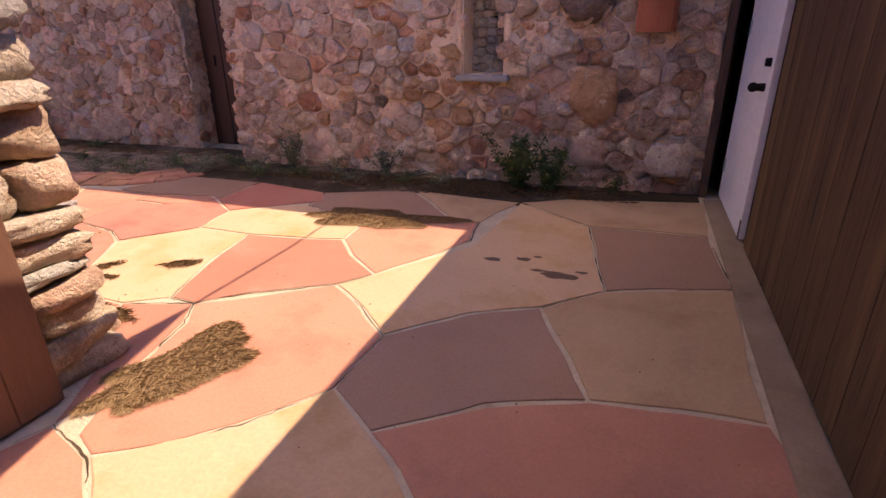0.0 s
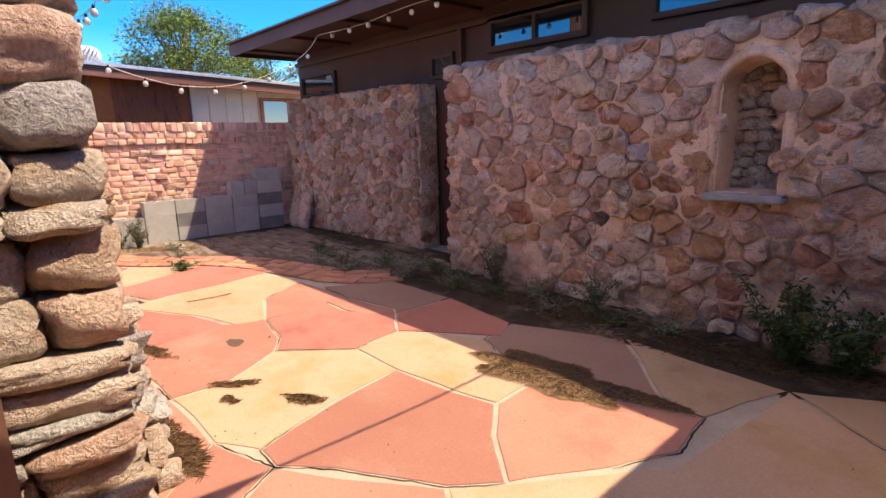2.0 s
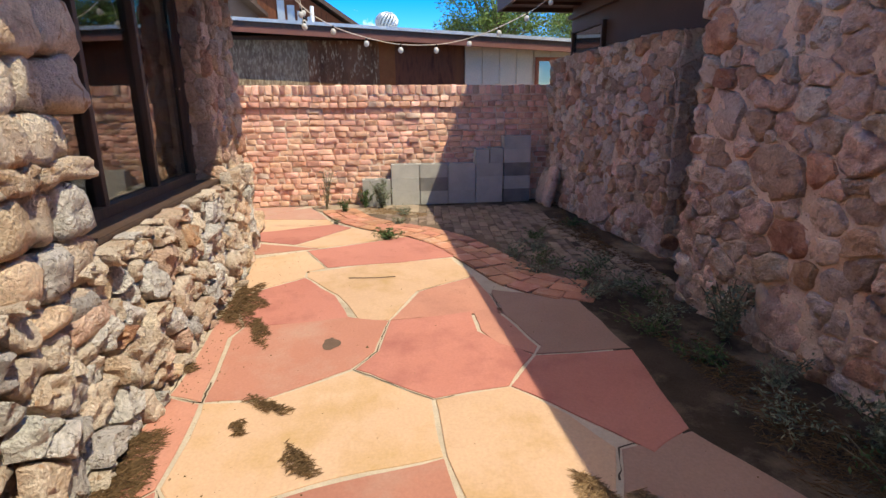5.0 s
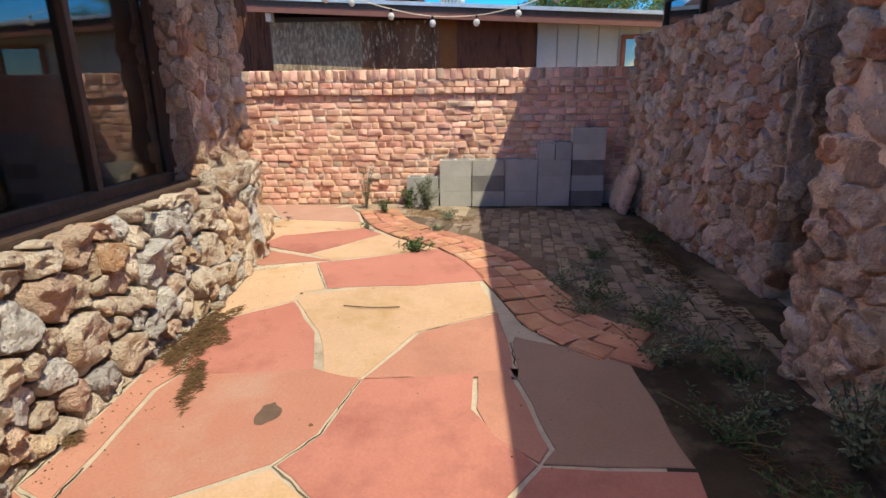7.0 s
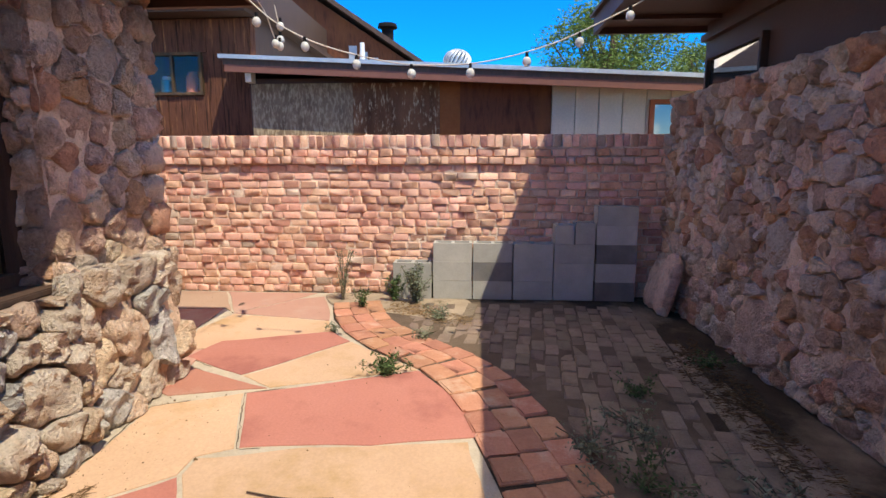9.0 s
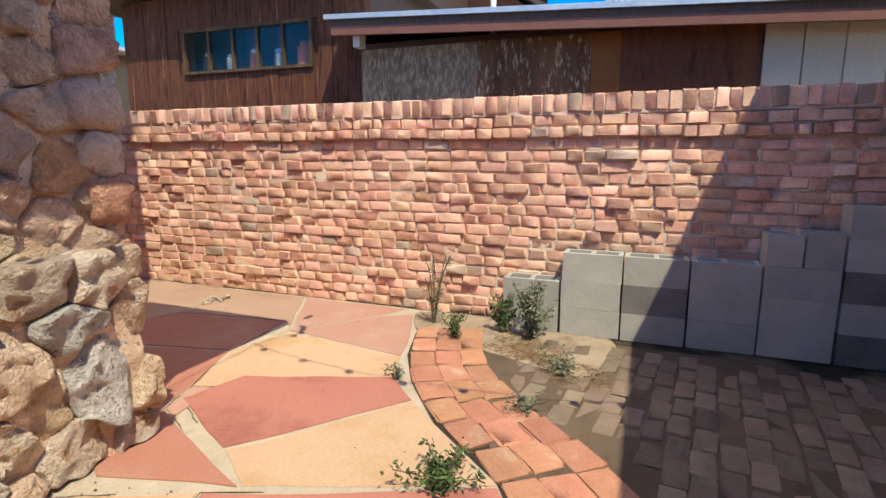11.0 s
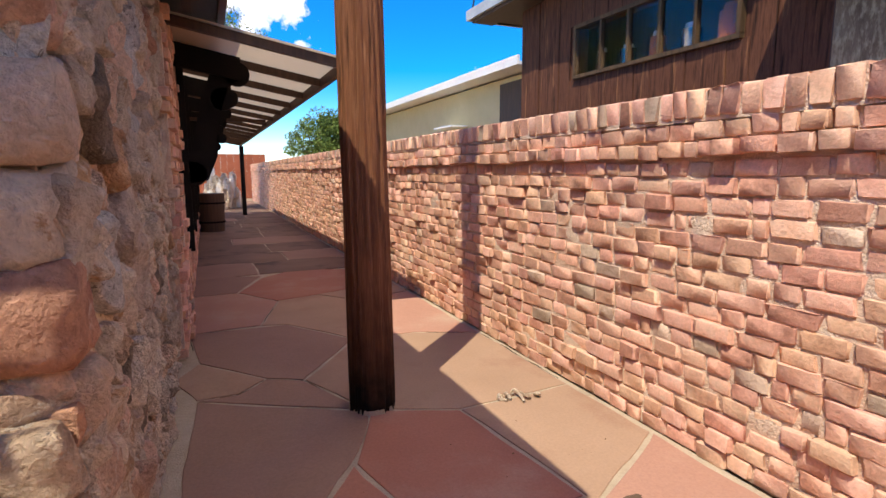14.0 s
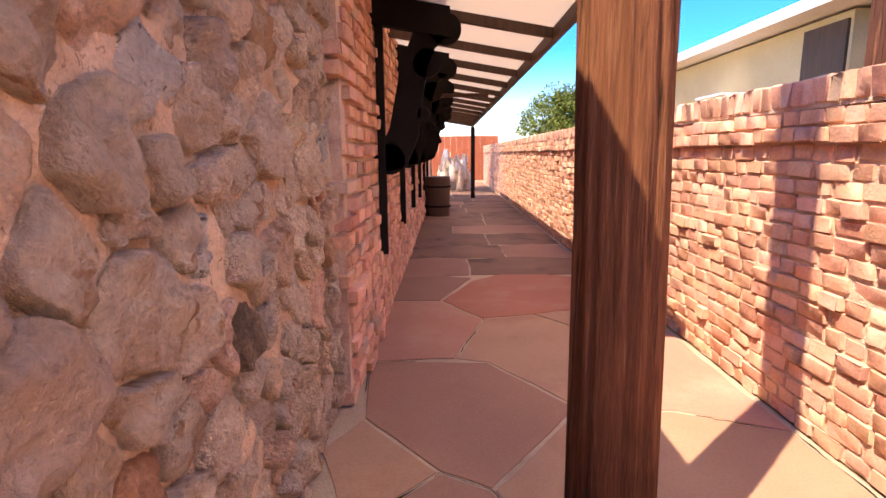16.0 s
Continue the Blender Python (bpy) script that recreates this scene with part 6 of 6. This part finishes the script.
for line in CRACKS:
    for (xa, ya), (xb, yb) in zip(line, line[1:]):
        m = max(1, round(math.dist((xa, ya), (xb, yb)) / 0.03))
        prev = None
        for i in range(m + 1):
            px, py = xa + (xb - xa) * i / m, ya + (yb - ya) * i / m
            q = Vector((px * 23, py * 23, 5))
            px, py, w = px + 0.010 * noise.noise(q), py + 0.010 * noise.noise(q + Vector((7, 0, 0))), max(0.0006, 0.0028 + 0.0050 * noise.noise(q * 0.35))
            t = Vector((xb - xa, yb - ya)).normalized()
            verts += [(px - t.y * w, py + t.x * w, 0.0025), (px + t.y * w, py - t.x * w, 0.0025)]
            cur = len(verts) - 2
            if prev is not None:
                faces.append((prev, prev + 1, cur + 1, cur))
            prev = cur
me = bpy.data.meshes.new("joint_cracks")
me.from_pydata(verts, [], faces)
me.materials.append(DIRT)
tagged(new("joint_cracks", me), "fine dark cracks in the mortar joints of the paving", "cracks", "", "stuff")
grng = random.Random(44)
verts, faces = [], []
for _ in range(900):
    if grng.random() < 0.45:
        px, py = grng.uniform(-6.0, -2.5), 1.55 + abs(grng.gauss(0, 0.22))
    else:
        px, py = grng.uniform(-8.4, 0.4), grng.uniform(0.2, 4.3)
    r = 0.0015 + 0.004 * grng.random() ** 3
    if grng.random() < 0.02:
        r *= 2.5
    o = len(verts)
    verts += [(px + r * math.cos(a) * grng.uniform(0.7, 1.4), py + r * math.sin(a) * grng.uniform(0.7, 1.4), 0.006) for a in (0.0, 1.3, 2.5, 3.9, 5.0)] + [(px, py, 0.0075 + r * 0.9)]
    faces += [(o + i, o + (i + 1) % 5, o + 5) for i in range(5)]
me = bpy.data.meshes.new("grit")
me.from_pydata(verts, [], faces)
me.materials.append(LITTER)
tagged(new("grit", me), "grit and small crumbs scattered on the flagstones", "grit", "", "stuff")


def stain(x, y, rx, ry, seed, turn=0.0):
    """A dark dried spill on a flagstone."""
    bm = bmesh.new()
    vs = []
    for i in range(26):
        a = 2 * math.pi * i / 26
        r = 1 + 0.45 * noise.noise(Vector((math.cos(a) * 1.5, math.sin(a) * 1.5, seed * 3.1)))
        u, v = rx * r * math.cos(a), ry * r * math.sin(a)
        vs.append(bm.verts.new((x + u * math.cos(turn) - v * math.sin(turn), y + u * math.sin(turn) + v * math.cos(turn), 0.0085)))
    bm.faces.new(vs)
    return tagged(finish("floor_stain", bm, STAIN), "dark dried stain on the flagstones", "stain", "floor stains", "structure")


for i, (x, y, rx, ry) in enumerate(((-0.82, 2.96, 0.06, 0.025), (-0.64, 3.02, 0.05, 0.025), (-0.56, 3.08, 0.03, 0.015), (-0.40, 2.84, 0.10, 0.05), (-0.27, 2.92, 0.035, 0.02), (-0.52, 2.88, 0.05, 0.02), (-3.78, 2.35, 0.09, 0.045), (-8.0, 1.05, 0.06, 0.02))):
    stain(x, y, rx, ry, i)
tagged(tube("twig", [(-5.02, 2.42, 0.016), (-4.98, 2.62, 0.020), (-5.0, 2.80, 0.016)], 0.004, DARK_WOOD), "thin dry twig lying on the flagstones", "twig")
crng = random.Random(3)
leafy = tagged(empty("dry_leaf", -8.1, 0.04, 0.012), "curled pale dry leaf on the paving", "leaf")
for k in range(5):
    pts = [(-8.2 + 0.05 * k + crng.uniform(-0.02, 0.02), 0.04 + 0.05 * math.sin(k + j) + crng.uniform(-0.03, 0.03), 0.014 + 0.02 * j % 0.03) for j in range(4)]
    tube("leaf_curl", pts, 0.009, STONES["cream"], leafy)

# ---- plants ----
def leaf_material(name, a, b):
    m = material(name, [a, b], 8, 0.7, 0.0, 40, island=True, random_value=0.35)
    return m


WEED = leaf_material("weed_leaf", (0.055, 0.085, 0.03), (0.10, 0.14, 0.05))
GREY_WEED = leaf_material("grey_weed_leaf", (0.13, 0.15, 0.09), (0.22, 0.23, 0.15))
TREE_LEAF = leaf_material("tree_leaf", (0.10, 0.15, 0.03), (0.17, 0.23, 0.06))
BARK = material("bark", [(0.10, 0.08, 0.05), (0.18, 0.14, 0.09)], 8, 0.9, 0.5, 40)


def leaf_cloud(verts, faces, rng, centre, radius, count, size, flat=1.0, hollow=0.0):
    for _ in range(count):
        d = Vector((rng.gauss(0, 1), rng.gauss(0, 1), rng.gauss(0, 1))).normalized() * radius * (hollow + (1 - hollow) * rng.random() ** 0.5)
        c = Vector(centre) + Vector((d.x, d.y, d.z * flat))
        u = Vector((rng.gauss(0, 1), rng.gauss(0, 1), rng.gauss(0, 0.7))).normalized()
        w = u.cross(Vector((rng.gauss(0, 1), rng.gauss(0, 1), rng.gauss(0, 1)))).normalized()
        s = size * rng.uniform(0.6, 1.3)
        o = len(verts)
        verts += [tuple(c - u * s), tuple(c + w * s * 0.38), tuple(c + u * s), tuple(c - w * s * 0.38)]
        faces.append((o, o + 1, o + 2, o + 3))


def weed(x, y, height, spread, stems, leaves, size, mat, label, seed, z=0.01, category="weed"):
    """A weed: thin branching stems with small leaves along them."""
    rng = random.Random(seed)
    plant = tagged(empty("weed", x, y, z), label, category)
    verts, faces = [], []
    for s in range(stems):
        a = rng.uniform(0, 2 * math.pi)
        lean = spread * rng.uniform(0.2, 1.0)
        top = height * rng.uniform(0.55, 1.0)
        pts = [Vector((x + lean * f ** 1.4 * math.cos(a) + rng.uniform(-0.01, 0.01), y + lean * f ** 1.4 * math.sin(a) + rng.uniform(-0.01, 0.01), z + top * f)) for f in (0, 0.35, 0.7, 1.0)]
        tube("stem", pts, 0.0025 + 0.002 * height, BARK, plant)
        for _ in range(leaves):
            f = rng.uniform(0.12, 1.0)
            i = min(2, int(f * 3))
            p = pts[i].lerp(pts[i + 1], f * 3 - i)
            leaf_cloud(verts, faces, rng, p, 0.10 * spread + 0.025, 4, size)
    me = bpy.data.meshes.new("leaves")
    me.from_pydata(verts, [], [f for f in faces])
    me.materials.append(mat)
    ob = new("leaves", me)
    hang(ob, plant)
    return plant


weed(-1.0, 4.55, 0.52, 0.34, 16, 34, 0.022, WEED, "dark green leafy weed against the stone wall", 1)
weed(-0.75, 4.6, 0.40, 0.26, 10, 28, 0.022, WEED, "dark green leafy weed against the stone wall", 2)
weed(-3.45, 4.68, 0.38, 0.2, 9, 20, 0.018, GREY_WEED, "small grey green weed at the wall foot", 3)
weed(-2.35, 4.62, 0.32, 0.22, 9, 18, 0.016, GREY_WEED, "small grey green weed at the wall foot", 4)
weed(-0.2, 4.62, 0.18, 0.14, 5, 12, 0.016, WEED, "small green weed at the wall foot", 5)
weed(-2.9, 4.6, 0.16, 0.16, 6, 12, 0.014, GREY_WEED, "small grey green weed at the wall foot", 6)
weed(-8.12, 2.78, 0.42, 0.24, 13, 26, 0.016, GREY_WEED, "grey leaved shrub leaning on a concrete block", 7)
weed(-8.18, 2.55, 0.34, 0.12, 7, 18, 0.018, WEED, "fresh green weed beside a concrete block", 8)
weed(-8.2, 2.02, 0.55, 0.14, 8, 14, 0.012, GREY_WEED, "tall thin dry weed by the brick wall", 9)
weed(-7.95, 2.28, 0.20, 0.14, 7, 14, 0.014, WEED, "low green weed in the sandy dirt", 10)
weed(-6.35, 2.78, 0.10, 0.24, 9, 18, 0.016, WEED, "low creeping green weed on the brick border", 11)
weed(-7.6, 3.05, 0.12, 0.2, 8, 14, 0.012, GREY_WEED, "low dry weed between the pavers", 12)
weed(-7.05, 2.95, 0.08, 0.16, 6, 10, 0.012, GREY_WEED, "low dry weed between the pavers", 13)
weed(-7.2, 2.2, 0.06, 0.08, 5, 8, 0.012, GREY_WEED, "low dry weed at the border", 14)
for i, (x, y, h, s) in enumerate(((-5.45, 3.95, 0.16, 0.3), (-5.15, 4.1, 0.14, 0.3), (-5.6, 4.25, 0.14, 0.26), (-4.75, 4.35, 0.18, 0.32), (-4.4, 4.5, 0.22, 0.3), (-6.1, 4.35, 0.1, 0.22), (-5.0, 4.6, 0.18, 0.3), (-4.1, 4.62, 0.2, 0.28), (-3.8, 4.5, 0.16, 0.26), (-6.6, 4.95, 0.10, 0.2), (-1.7, 4.5, 0.14, 0.26), (-3.2, 4.45, 0.12, 0.24), (-4.3, 4.2, 0.16, 0.34), (-3.6, 4.3, 0.16, 0.34), (-2.6, 4.4, 0.14, 0.3), (-2.1, 4.45, 0.14, 0.3), (-4.9, 4.0, 0.12, 0.34))):
    weed(x, y, h * 0.8, s, 10, 8, 0.014, GREY_WEED if i % 2 == 0 else WEED, "low spreading weeds in the shaded soil", 20 + i)


def tree(x, y, height, crown, clumps, leaves, size, label, seed, low=0.45):
    """A desert tree: forked trunk, bending limbs and a loose crown of fine leaves."""
    rng = random.Random(seed)
    t = tagged(empty("tree", x, y, 0), label, "tree")
    part("trunk", cylinder(x, y, 0, height * low, 0.16, 0.10, 10, (0.04, 0.02), 0.2, 5), BARK, t)
    base = Vector((x + 0.04 * height * low, y + 0.02 * height * low, height * low))
    verts, faces = [], []
    for _ in range(clumps):
        a, e = rng.uniform(0, 2 * math.pi), rng.uniform(-0.25, 1.3)
        r = crown * rng.uniform(0.45, 1.0)
        tip = base + Vector((r * math.cos(a) * math.cos(e), r * math.sin(a) * math.cos(e), (height * (1 - low)) * (0.35 + 0.65 * math.sin(max(e, 0)) * rng.uniform(0.7, 1.0)) * 0.9))
        mid = base.lerp(tip, 0.5) + Vector((rng.uniform(-0.2, 0.2), rng.uniform(-0.2, 0.2), 0.15))
        tube("limb", [base, mid, tip], 0.022, BARK, t)
        leaf_cloud(verts, faces, rng, tip, crown * rng.uniform(0.22, 0.4), leaves, size, 0.8)
        leaf_cloud(verts, faces, rng, mid, crown * 0.22, leaves // 4, size, 0.8)
    me = bpy.data.meshes.new("crown")
    me.from_pydata(verts, [], faces)
    me.materials.append(TREE_LEAF)
    hang(new("crown", me), t)
    return t


tree(-16.5, 6.2, 5.3, 1.8, 34, 420, 0.045, "loose green desert tree behind the shed", 1, 0.5)
tree(-21.0, 10.5, 5.6, 1.6, 24, 320, 0.05, "green tree far behind the houses", 2, 0.5)
tree(-6.2, -17.0, 7.2, 2.6, 34, 420, 0.05, "tall feathery green tree beyond the fence", 3, 0.5)
tree(-1.7, -13.4, 8.2, 3.4, 46, 420, 0.06, "tall feathery green tree over the house roof", 5, 0.42)
tree(-10.3, -15.5, 3.4, 1.3, 26, 420, 0.05, "bright green bushy tree beyond the brick wall", 4, 0.4)
tagged(tube("overhead_wire", [(-9.96, -4.2, 3.46), (-10.6, -5.2, 4.6), (-11.5, -6.5, 7.5)], 0.012, CHARCOAL), "black service wire rising from the brown house", "wire")
